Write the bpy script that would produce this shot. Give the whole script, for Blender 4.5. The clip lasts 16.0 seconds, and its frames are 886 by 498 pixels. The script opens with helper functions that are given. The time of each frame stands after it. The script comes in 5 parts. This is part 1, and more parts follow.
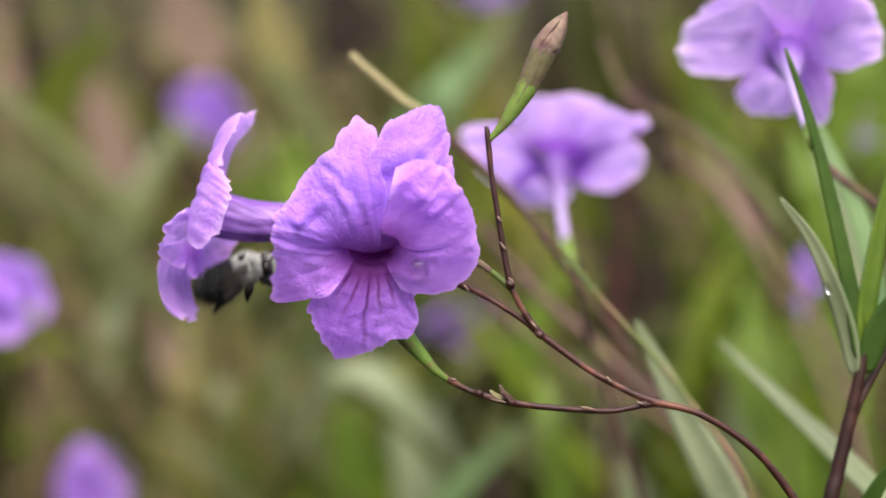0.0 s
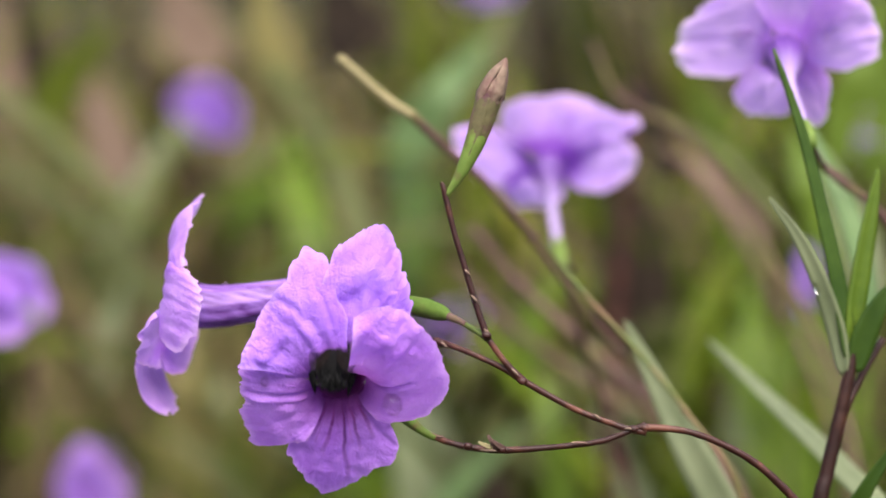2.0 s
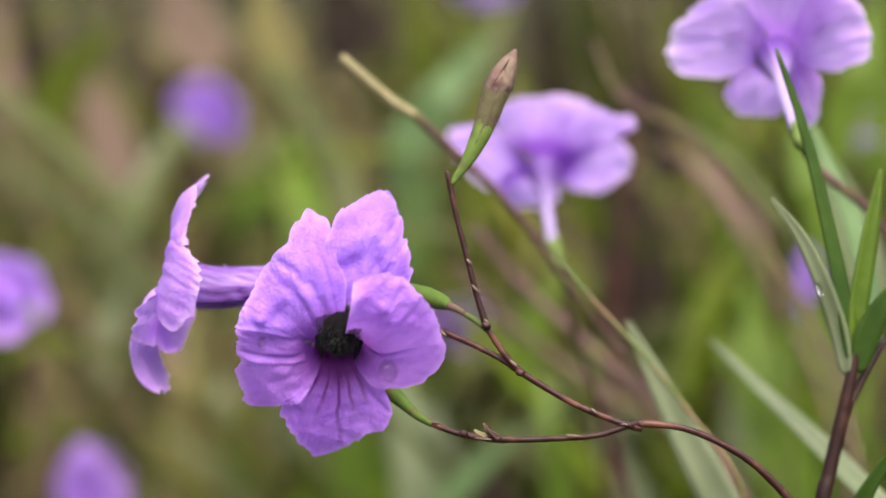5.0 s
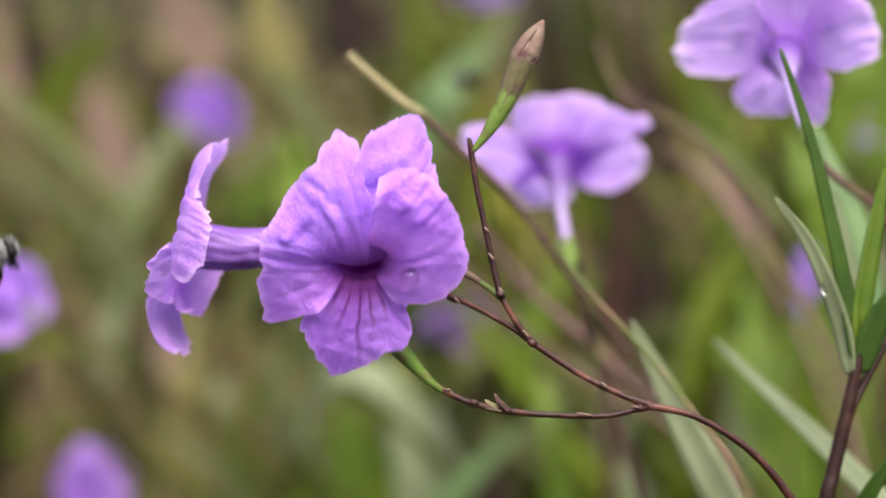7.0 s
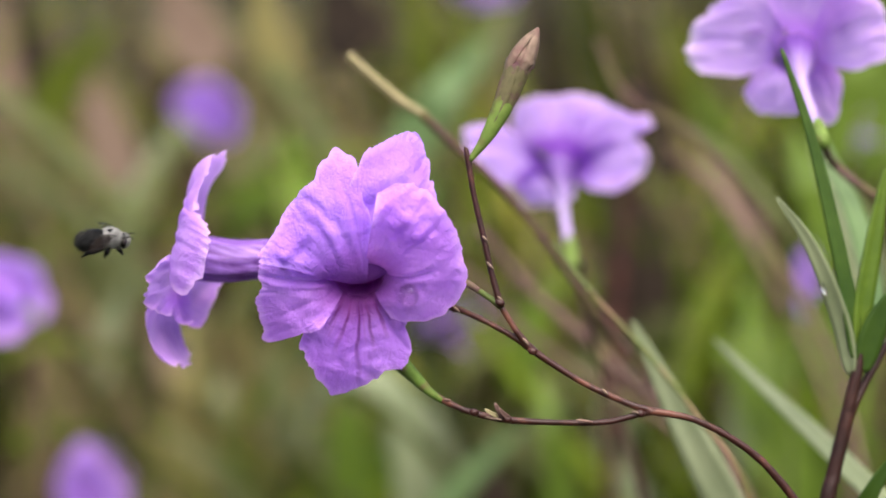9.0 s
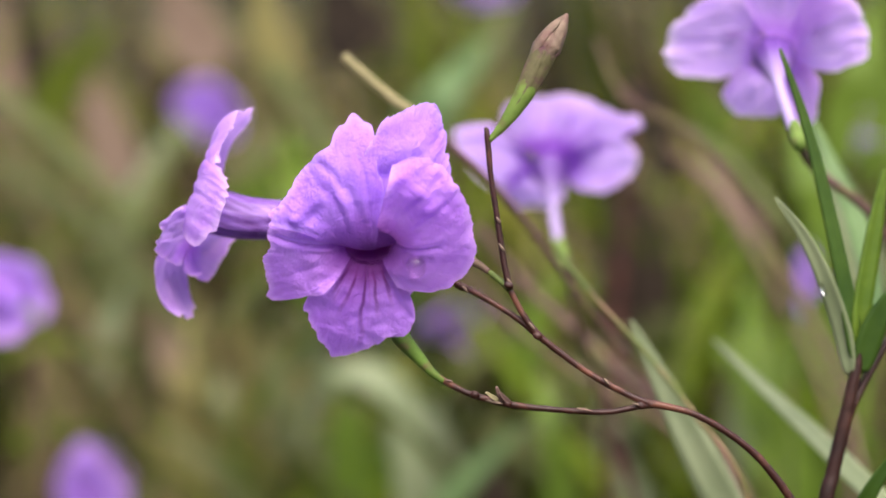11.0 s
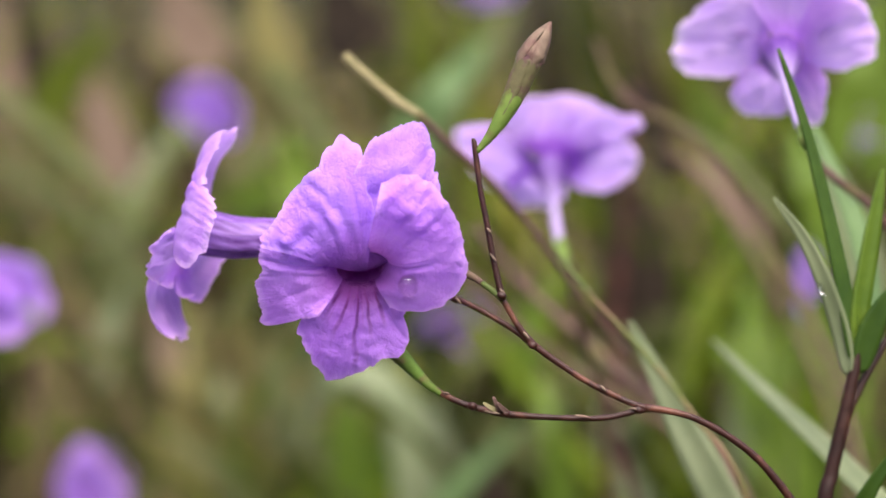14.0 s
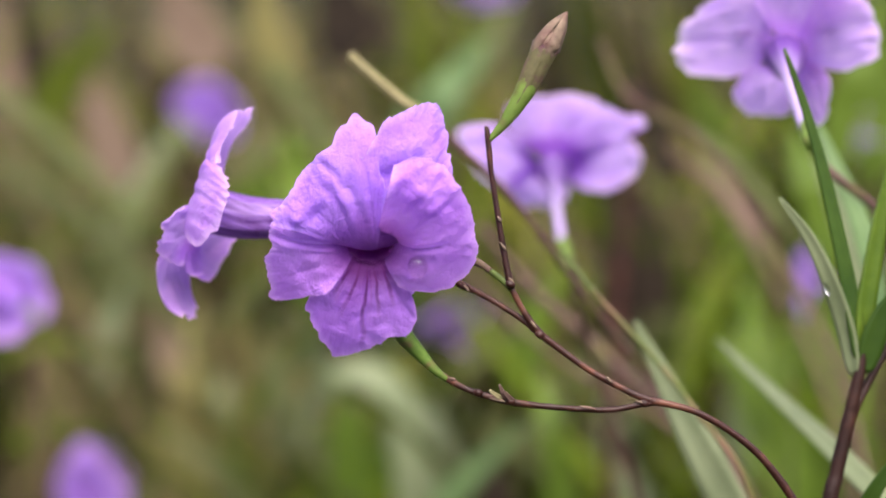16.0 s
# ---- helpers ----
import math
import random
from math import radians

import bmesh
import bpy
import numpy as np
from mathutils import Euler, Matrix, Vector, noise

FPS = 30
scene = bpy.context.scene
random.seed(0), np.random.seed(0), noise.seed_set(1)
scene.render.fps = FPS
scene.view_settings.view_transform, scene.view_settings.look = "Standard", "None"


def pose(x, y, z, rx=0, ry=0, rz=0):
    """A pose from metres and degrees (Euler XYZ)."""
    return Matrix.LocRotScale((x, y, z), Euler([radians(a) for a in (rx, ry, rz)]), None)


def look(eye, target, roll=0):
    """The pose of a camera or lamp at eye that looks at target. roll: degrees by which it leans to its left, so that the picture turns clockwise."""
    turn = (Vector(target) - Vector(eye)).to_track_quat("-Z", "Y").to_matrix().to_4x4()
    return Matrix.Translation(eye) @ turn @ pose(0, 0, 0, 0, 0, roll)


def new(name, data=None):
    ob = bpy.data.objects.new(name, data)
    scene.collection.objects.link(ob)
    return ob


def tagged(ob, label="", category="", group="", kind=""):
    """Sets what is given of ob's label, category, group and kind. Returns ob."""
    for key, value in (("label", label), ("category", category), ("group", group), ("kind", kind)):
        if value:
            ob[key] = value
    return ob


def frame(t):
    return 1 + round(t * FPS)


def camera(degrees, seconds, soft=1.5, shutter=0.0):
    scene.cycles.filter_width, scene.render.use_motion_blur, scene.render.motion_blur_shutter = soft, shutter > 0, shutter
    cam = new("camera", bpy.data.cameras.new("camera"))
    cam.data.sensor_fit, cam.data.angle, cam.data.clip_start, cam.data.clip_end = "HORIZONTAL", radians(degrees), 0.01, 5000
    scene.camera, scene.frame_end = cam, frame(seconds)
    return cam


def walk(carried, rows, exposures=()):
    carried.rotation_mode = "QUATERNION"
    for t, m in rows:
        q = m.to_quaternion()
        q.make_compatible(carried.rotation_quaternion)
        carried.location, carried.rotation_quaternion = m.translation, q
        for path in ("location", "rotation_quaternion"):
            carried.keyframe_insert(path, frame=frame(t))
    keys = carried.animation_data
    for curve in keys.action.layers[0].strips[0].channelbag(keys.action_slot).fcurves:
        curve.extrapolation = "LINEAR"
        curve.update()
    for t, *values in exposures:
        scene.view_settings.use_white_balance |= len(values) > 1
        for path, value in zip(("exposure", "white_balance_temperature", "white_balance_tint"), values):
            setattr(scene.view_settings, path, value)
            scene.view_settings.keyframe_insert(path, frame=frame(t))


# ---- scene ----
# ---------------------------------------------------------------- camera
LENS = 20.0
EYE = Vector((0.0, 0.0, 0.74))
VIEW = look(EYE, (0.0, 1.0, 0.74 - math.tan(radians(8.0))))
TURN = VIEW.to_3x3()
REACH = math.tan(radians(LENS / 2)) / 784.0

cam = camera(LENS, 16.0, soft=1.75, shutter=0.9)
cam.data.dof.use_dof = True
cam.data.dof.focus_distance = 0.497
cam.data.dof.aperture_fstop = 8.8
walk(cam, [(0.0, VIEW), (16.0, VIEW)], exposures=[(0.0, 0.89, 6500, 13), (16.0, 0.89, 6500, 13)])


def sight(a, b, d):
    """The place d metres off along the line of sight, a across and b down the lens's field."""
    return VIEW @ Vector(((a - 784.0) * REACH * d, (441.0 - b) * REACH * d, -d))


def held(a, b, d, roll=0.0, pitch=0.0, yaw=0.0):
    """A pose that faces the eye: roll anticlockwise, pitch face up, yaw face to the side."""
    turn = Matrix.Rotation(radians(roll), 3, "Z") @ Matrix.Rotation(radians(-pitch), 3, "X") @ Matrix.Rotation(radians(yaw), 3, "Y")
    return Matrix.Translation(sight(a, b, d)) @ (TURN @ turn).to_4x4()


# ---------------------------------------------------------------- light
world = bpy.data.worlds.new("overcast_sky")
scene.world = world
world.use_nodes = True
wn, wl = world.node_tree.nodes, world.node_tree.links
sky = wn.new("ShaderNodeTexSky")
sky.sky_type, sky.sun_disc = "NISHITA", False
sky.sun_elevation, sky.sun_rotation = radians(62), radians(162)
sky.air_density, sky.dust_density, sky.ozone_density = 1.0, 6.0, 1.0
wl.new(sky.outputs[0], wn["Background"].inputs[0])
wn["Background"].inputs[1].default_value = 0.15

sun = new("sun", bpy.data.lights.new("sun", "SUN"))
sun.data.energy, sun.data.angle, sun.data.color = 3.6, radians(72), (1.0, 0.965, 0.895)
sun.matrix_world = look((0.42, -0.80, 3.2), (0, 0.5, 0.6))


# ---------------------------------------------------------------- materials
def material(name):
    m = bpy.data.materials.new(name)
    m.use_nodes = True
    return m, m.node_tree.nodes, m.node_tree.links, m.node_tree.nodes["Principled BSDF"]


def add(nodes, kind, **values):
    n = nodes.new("ShaderNode" + kind)
    for key, value in values.items():
        n.inputs[key].default_value = value
    return n


def ramp(nodes, stops):
    n = nodes.new("ShaderNodeValToRGB")
    while len(n.color_ramp.elements) < len(stops):
        n.color_ramp.elements.new(0.5)
    for e, (p, c) in zip(n.color_ramp.elements, stops):
        e.position, e.color = p, (*c, 1)
    return n


def mixed(nodes, links, a, b, fac, how="MIX"):
    n = nodes.new("ShaderNodeMix")
    n.data_type, n.blend_type = "RGBA", how
    for socket, value in ((n.inputs[0], fac), (n.inputs[6], a), (n.inputs[7], b)):
        if hasattr(value, "is_linked"):
            links.new(value, socket)
        else:
            socket.default_value = value
    return n.outputs[2]


def plain(name, dark, light, size, rough=0.6, bump=0.2, spots=None, spot_size=40.0, vary=0.0, through_light=0.0, stretch=(1, 1, 1), gloss=0.5, mass=0.5, span_of=(0.32, 0.68), upper=None):
    """A surface of two tones with grain at two scales, in the thing's own space."""
    m, n, l, p = material(name)
    co = n.new("ShaderNodeTexCoord")
    mp = add(n, "Mapping", Scale=stretch)
    l.new(co.outputs["Object"], mp.inputs[0])
    fine = add(n, "TexNoise", Scale=size, Detail=5.0, Roughness=0.6)
    wide = add(n, "TexNoise", Scale=size * 0.17, Detail=2.0)
    l.new(mp.outputs[0], fine.inputs["Vector"])
    l.new(mp.outputs[0], wide.inputs["Vector"])
    half = mixed(n, l, fine.outputs[0], wide.outputs[0], mass)
    r = ramp(n, [(span_of[0], dark), (span_of[1], light)])
    l.new(half, r.inputs[0])
    colour = r.outputs[0]
    if spots:
        vo = add(n, "TexNoise", Scale=spot_size, Detail=3.0)
        l.new(mp.outputs[0], vo.inputs["Vector"])
        pick = ramp(n, [(0.52, (0, 0, 0)), (0.66, (1, 1, 1))])
        l.new(vo.outputs[0], pick.inputs[0])
        colour = mixed(n, l, colour, (*spots, 1), pick.outputs[0])
    if upper:
        # another colour at the mouth end of a flower's tube
        high = n.new("ShaderNodeSeparateXYZ")
        l.new(co.outputs["Object"], high.inputs[0])
        reach = n.new("ShaderNodeMapRange")
        reach.inputs[1].default_value, reach.inputs[2].default_value = -0.016, -0.004
        l.new(high.outputs[2], reach.inputs[0])
        colour = mixed(n, l, colour, (*upper, 1), reach.outputs[0])
    if vary:
        geo = n.new("ShaderNodeNewGeometry")
        hs = add(n, "HueSaturation")
        span = n.new("ShaderNodeMapRange")
        span.inputs[3].default_value, span.inputs[4].default_value = 1 - vary, 1 + vary
        l.new(geo.outputs["Random Per Island"], span.inputs[0])
        l.new(span.outputs[0], hs.inputs["Value"])
        l.new(colour, hs.inputs["Color"])
        colour = hs.outputs[0]
    l.new(colour, p.inputs["Base Color"])
    p.inputs["Roughness"].default_value = rough
    p.inputs["Specular IOR Level"].default_value = gloss
    if bump:
        bp = add(n, "Bump", Strength=bump, Distance=0.0006)
        l.new(fine.outputs[0], bp.inputs["Height"])
        l.new(bp.outputs[0], p.inputs["Normal"])
    if through_light:
        tr = n.new("ShaderNodeBsdfTranslucent")
        l.new(colour, tr.inputs[0])
        mx = n.new("ShaderNodeMixShader")
        mx.inputs[0].default_value = through_light
        l.new(p.outputs[0], mx.inputs[1])
        l.new(tr.outputs[0], mx.inputs[2])
        l.new(mx.outputs[0], n["Material Output"].inputs[0])
    return m


def petal_paint(name, pale, mid, deep, clear=0.35, guides=0.33, far_guides=0.66, streaks=(), throat_tone=1.0):
    """Thin crinkled petal: fine veins that run outwards, deeper colour towards the throat."""
    m, n, l, p = material(name)
    uv = n.new("ShaderNodeUVMap")
    uv.uv_map = "grain"
    sep = n.new("ShaderNodeSeparateXYZ")
    l.new(uv.outputs[0], sep.inputs[0])
    streak_map = add(n, "Mapping", Scale=(16, 1.6, 1))
    l.new(uv.outputs[0], streak_map.inputs[0])
    streak = add(n, "TexNoise", Scale=1.0, Detail=4.0, Roughness=0.6, Distortion=0.5)
    l.new(streak_map.outputs[0], streak.inputs["Vector"])
    co = n.new("ShaderNodeTexCoord")
    blot = add(n, "TexNoise", Scale=160.0, Detail=3.0)
    grain = add(n, "TexNoise", Scale=620.0, Detail=5.0, Roughness=0.62, Distortion=0.6)
    cell = add(n, "TexVoronoi", Scale=1500.0)
    for t in (blot, grain, cell):
        l.new(co.outputs["Object"], t.inputs["Vector"])
    r1 = ramp(n, [(0.3, mid), (0.7, pale)])
    l.new(blot.outputs[0], r1.inputs[0])
    r2 = ramp(n, [(0.34, (0.62, 0.55, 0.72)), (0.5, (1, 1, 1))])
    l.new(streak.outputs[0], r2.inputs[0])
    veined = mixed(n, l, r1.outputs[0], r2.outputs[0], 0.22, "MULTIPLY")
    throat = ramp(n, [(0.0, (1, 1, 1)), (0.13, (0.8 * throat_tone,) * 3), (0.28, (0.25 * throat_tone,) * 3), (0.5, (0, 0, 0))])
    l.new(sep.outputs[1], throat.inputs[0])
    guide_map = add(n, "Mapping", Scale=(13, 0.35, 1))
    l.new(uv.outputs[0], guide_map.inputs[0])
    guide = add(n, "TexNoise", Scale=1.0, Detail=1.0, Distortion=0.2)
    l.new(guide_map.outputs[0], guide.inputs["Vector"])
    thin = ramp(n, [(guides, (1, 1, 1)), (guides + 0.09, (0, 0, 0))])
    l.new(guide.outputs[0], thin.inputs[0])
    reach = ramp(n, [(0.14, (0.95, 0.95, 0.95)), (far_guides, (0, 0, 0))])
    l.new(sep.outputs[1], reach.inputs[0])
    lines = mixed(n, l, thin.outputs[0], reach.outputs[0], 1.0, "MULTIPLY")
    veined = mixed(n, l, veined, (deep[0] * 1.1, deep[1] * 1.3, deep[2] * 1.1, 1), lines)
    rim = n.new("ShaderNodeUVMap")
    rim.uv_map = "margin"
    if streaks:
        # single dark lines that lead into the throat: place across the petal, how far out, half width
        bent = add(n, "TexNoise", Scale=3.0, Detail=2.0)
        l.new(uv.outputs[0], bent.inputs["Vector"])
        across = n.new("ShaderNodeVectorMath")
        across.operation = "FRACTION"
        l.new(uv.outputs[0], across.inputs[0])
        only = n.new("ShaderNodeSeparateXYZ")
        l.new(across.outputs[0], only.inputs[0])
        sway = add(n, "MapRange")
        sway.inputs[3].default_value, sway.inputs[4].default_value = -0.05, 0.05
        l.new(bent.outputs[0], sway.inputs[0])
        where = n.new("ShaderNodeMath")
        l.new(only.outputs[0], where.inputs[0])
        l.new(sway.outputs[0], where.inputs[1])
        for at, far, wide in streaks:
            off = n.new("ShaderNodeMath")
            off.operation = "SUBTRACT"
            off.inputs[1].default_value = at * 0.5 + 0.5
            l.new(where.outputs[0], off.inputs[0])
            gap = n.new("ShaderNodeMath")
            gap.operation = "ABSOLUTE"
            l.new(off.outputs[0], gap.inputs[0])
            line = ramp(n, [(0.0, (1, 1, 1)), (wide * 0.35, (0.9, 0.9, 0.9)), (wide, (0, 0, 0))])
            l.new(gap.outputs[0], line.inputs[0])
            fade = ramp(n, [(0.2, (1, 1, 1)), (far, (0, 0, 0))])
            l.new(sep.outputs[1], fade.inputs[0])
            veined = mixed(n, l, veined, (deep[0] * 0.55, deep[1] * 0.6, deep[2] * 0.6, 1), mixed(n, l, line.outputs[0], fade.outputs[0], 1.0, "MULTIPLY"))
    ends = n.new("ShaderNodeSeparateXYZ")
    l.new(rim.outputs[0], ends.inputs[0])
    side_rim = n.new("ShaderNodeMath")
    side_rim.operation = "MULTIPLY"
    away = ramp(n, [(0.3, (0, 0, 0)), (0.6, (1, 1, 1))])
    l.new(ends.outputs[0], away.inputs[0])
    l.new(ends.outputs[1], side_rim.inputs[0])
    l.new(away.outputs[0], side_rim.inputs[1])
    both = n.new("ShaderNodeMath")
    both.operation = "MAXIMUM"
    l.new(ends.outputs[0], both.inputs[0])
    l.new(side_rim.outputs[0], both.inputs[1])
    thin_rim = ramp(n, [(0.90, (0, 0, 0)), (1.0, (0.66, 0.66, 0.66))])
    l.new(both.outputs[0], thin_rim.inputs[0])
    veined = mixed(n, l, veined, (min(1, pale[0] * 1.3), min(1, pale[1] * 1.55), 1.0, 1), thin_rim.outputs[0])
    whole = mixed(n, l, veined, (*deep, 1), throat.outputs[0])
    l.new(whole, p.inputs["Base Color"])
    p.inputs["Roughness"].default_value = 0.5
    p.inputs["Specular IOR Level"].default_value = 0.28
    p.inputs["Sheen Weight"].default_value = 0.06
    h1 = mixed(n, l, grain.outputs[0], streak.outputs[0], 0.2)
    bp = add(n, "Bump", Strength=0.85, Distance=0.0009)
    l.new(h1, bp.inputs["Height"])
    b2 = add(n, "Bump", Strength=0.12, Distance=0.0002)
    l.new(cell.outputs["Distance"], b2.inputs["Height"])
    l.new(bp.outputs[0], b2.inputs["Normal"])
    l.new(b2.outputs[0], p.inputs["Normal"])
    tr = n.new("ShaderNodeBsdfTranslucent")
    l.new(whole, tr.inputs[0])
    l.new(b2.outputs[0], tr.inputs["Normal"])
    mx = n.new("ShaderNodeMixShader")
    mx.inputs[0].default_value = clear
    l.new(p.outputs[0], mx.inputs[1])
    l.new(tr.outputs[0], mx.inputs[2])
    l.new(mx.outputs[0], n["Material Output"].inputs[0])
    return m


PETAL = petal_paint("violet_petal", (0.61, 0.288, 0.92), (0.495, 0.196, 0.82), (0.24, 0.045, 0.32), 0.47, 0.24, 0.5, throat_tone=0.75)
# upper lobes: bluish reflection of the sky put into the petal colour
PETAL_TOP = petal_paint("violet_petal_skylit", (0.48, 0.236, 0.89), (0.40, 0.164, 0.80), (0.24, 0.05, 0.34), 0.42, 0.24, 0.5, throat_tone=0.85)
# pale for light through the petals; the deep colour paints the shaded centre
PETAL_BACK = petal_paint("violet_petal_backlit", (0.75, 0.50, 0.98), (0.61, 0.35, 0.93), (0.32, 0.10, 0.62), 0.60, throat_tone=1.5)
# paler copy for the side flower, its translucent glow put into the colour
PETAL_SIDE = petal_paint("violet_petal_glow", (0.69, 0.39, 0.95), (0.57, 0.275, 0.88), (0.26, 0.06, 0.36), 0.56, 0.22, 0.5, throat_tone=0.6)
# guide stripes of the lower lobe; darker base holds its downward-facing shade
PETAL_LOW = petal_paint("violet_petal_striped_shaded", (0.55, 0.245, 0.90), (0.43, 0.16, 0.78), (0.20, 0.028, 0.24), 0.47, 0.26, 0.5, streaks=((-0.42, 0.6, 0.024), (-0.14, 0.95, 0.022), (0.10, 0.6, 0.026), (0.36, 0.5, 0.024), (-0.68, 0.42, 0.024)), throat_tone=1.15)
# brighter copy of PETAL_BACK: stronger light on one flower painted in
PETAL_LIT = petal_paint("violet_petal_lit", (0.82, 0.545, 1.0), (0.71, 0.42, 0.98), (0.46, 0.20, 0.76), 0.62, throat_tone=1.1)
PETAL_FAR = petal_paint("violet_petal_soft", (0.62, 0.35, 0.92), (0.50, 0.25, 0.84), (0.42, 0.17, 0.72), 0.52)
TUBE = plain("violet_tube", (0.115, 0.026, 0.21), (0.38, 0.205, 0.66), 760, 0.45, 0.7, through_light=0.3, stretch=(1, 1, 0.05), mass=0.25, span_of=(0.38, 0.60))
THROAT = plain("dark_throat", (0.22, 0.04, 0.24), (0.40, 0.09, 0.42), 320, 0.6, 0.3, through_light=0.5, stretch=(1, 1, 0.18))
TUBE_PALE = plain("pale_tube", (0.36, 0.26, 0.52), (0.52, 0.41, 0.68), 320, 0.5, 0.2, through_light=0.3, stretch=(1, 1, 0.18), upper=(0.15, 0.055, 0.32))
TUBE_SOFT = plain("soft_tube", (0.40, 0.20, 0.74), (0.52, 0.30, 0.84), 320, 0.5, 0.2, through_light=0.3, stretch=(1, 1, 0.18))
CALYX = plain("calyx_green", (0.042, 0.085, 0.010), (0.105, 0.175, 0.028), 420, 0.6, 0.3, spots=(0.10, 0.09, 0.03), spot_size=260, through_light=0.15, gloss=0.16)
BUD_GREEN = plain("bud_green", (0.085, 0.15, 0.024), (0.175, 0.25, 0.055), 420, 0.6, 0.3, spots=(0.12, 0.12, 0.04), spot_size=200, through_light=0.2, gloss=0.2)
BUD_DRY = plain("dry_bud", (0.065, 0.040, 0.028), (0.215, 0.15, 0.105), 500, 0.8, 0.8, spots=(0.12, 0.06, 0.05), spot_size=220)
BUD_MAUVE = plain("mauve_bud_sepal", (0.055, 0.05, 0.022), (0.13, 0.115, 0.055), 420, 0.65, 0.4, spots=(0.085, 0.038, 0.045), spot_size=300, gloss=0.2)
TWIG = plain("red_brown_twig", (0.012, 0.0034, 0.003), (0.046, 0.0135, 0.0095), 260, 0.45, 0.5, spots=(0.10, 0.036, 0.022), spot_size=150, gloss=0.28)
TWIG_DARK = plain("dark_brown_stem", (0.008, 0.0032, 0.0028), (0.030, 0.011, 0.008), 260, 0.5, 0.5, spots=(0.055, 0.022, 0.014), spot_size=120, gloss=0.22)
TWIG_PALE = plain("pale_brown_stem", (0.0595, 0.0323, 0.0272), (0.1232, 0.07225, 0.0595), 200, 0.7, 0.4, spots=(0.12, 0.10, 0.04), spot_size=60, gloss=0.25)
# near-black leaf colour that stands in for shaded gaps between plants
GAP_BROWN = plain("gap_brown_leaf", (0.006, 0.004, 0.003), (0.026, 0.018, 0.012), 60, 0.8, 0.3, gloss=0.1)
TAN = plain("withered_tan_leaf", (0.10, 0.068, 0.048), (0.20, 0.145, 0.108), 60, 0.8, 0.3, through_light=0.15, gloss=0.1)
DRY = plain("dry_straw", (0.19, 0.165, 0.08), (0.31, 0.27, 0.145), 160, 0.75, 0.4, gloss=0.25)
OLIVE = plain("yellowed_leaf", (0.14, 0.125, 0.042), (0.24, 0.212, 0.085), 60, 0.7, 0.3, vary=0.2, through_light=0.2, gloss=0.1)
STEM_GREEN = plain("green_stem", (0.04, 0.06, 0.011), (0.09, 0.125, 0.026), 160, 0.55, 0.3, spots=(0.15, 0.09, 0.05), spot_size=40, gloss=0.25)
LEAF = plain("leaf_green", (0.021, 0.052, 0.006), (0.060, 0.112, 0.015), 130, 0.42, 0.3, through_light=0.3, gloss=0.25)
LEAF_GREY = plain("leaf_grey_green", (0.125, 0.155, 0.078), (0.20, 0.232, 0.128), 130, 0.5, 0.3, through_light=0.2, gloss=0.25)
LEAF_MINT = plain("leaf_dull_green", (0.062, 0.112, 0.036), (0.115, 0.185, 0.068), 130, 0.5, 0.3, through_light=0.25, gloss=0.25)
LEAF_LIGHT = plain("leaf_light_green", (0.064, 0.12, 0.008), (0.136, 0.208, 0.02), 130, 0.5, 0.3, through_light=0.4, gloss=0.25)
SHRUB = plain("far_leaf", (0.020, 0.034, 0.0025), (0.115, 0.148, 0.013), 30, 0.5, 0.2, vary=0.4, through_light=0.3, gloss=0.08, mass=0.75, span_of=(0.38, 0.62))
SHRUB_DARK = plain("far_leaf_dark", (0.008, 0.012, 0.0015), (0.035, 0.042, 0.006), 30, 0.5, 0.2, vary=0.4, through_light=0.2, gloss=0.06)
SHRUB_PALE = plain("far_leaf_pale", (0.0525, 0.06375, 0.01875), (0.12, 0.135, 0.04875), 30, 0.5, 0.2, vary=0.4, through_light=0.2, gloss=0.12)
BLADES = plain("meadow_blades", (0.010, 0.011, 0.0018), (0.122, 0.122, 0.0165), 30, 0.55, 0.1, vary=0.85, through_light=0.3, gloss=0.05, mass=0.75, span_of=(0.40, 0.60))
BLADES_BRIGHT = plain("meadow_blades_bright", (0.020, 0.040, 0.002), (0.140, 0.200, 0.008), 30, 0.55, 0.1, vary=0.7, through_light=0.35, gloss=0.08, mass=0.75, span_of=(0.40, 0.60))
STRAWS = plain("meadow_straws", (0.10, 0.075, 0.036), (0.215, 0.168, 0.095), 14, 0.8, 0.1, vary=0.5, gloss=0.05)
BROWN_STEMS = plain("meadow_brown_stems", (0.014, 0.008, 0.0055), (0.058, 0.034, 0.025), 14, 0.8, 0.1, vary=0.5, gloss=0.05)
SOIL = plain("soil_and_litter", (0.0055, 0.0040, 0.0022), (0.036, 0.031, 0.016), 9, 0.95, 0.6, spots=(0.035, 0.042, 0.012), spot_size=11, gloss=0.12)
BEE_BLACK = plain("bee_black", (0.0014, 0.0014, 0.0018), (0.005, 0.005, 0.0055), 900, 0.42, 0.9, gloss=0.05)
BEE_GREY = plain("bee_grey_fur", (0.12, 0.12, 0.115), (0.34, 0.34, 0.33), 900, 0.9, 0.3)
BEE_BAND = plain("bee_dark_hair", (0.003, 0.003, 0.003), (0.011, 0.011, 0.011), 900, 0.9, 0.3)
EYE_DARK = plain("bee_eye", (0.01, 0.008, 0.007), (0.03, 0.025, 0.02), 900, 0.15, 0.1)

WING, wn_, wl_, wp_ = material("bee_wing")
wp_.inputs["Base Color"].default_value = (0.014, 0.010, 0.008, 1)
wp_.inputs["Alpha"].default_value = 0.24
wp_.inputs["Specular IOR Level"].default_value = 0.05
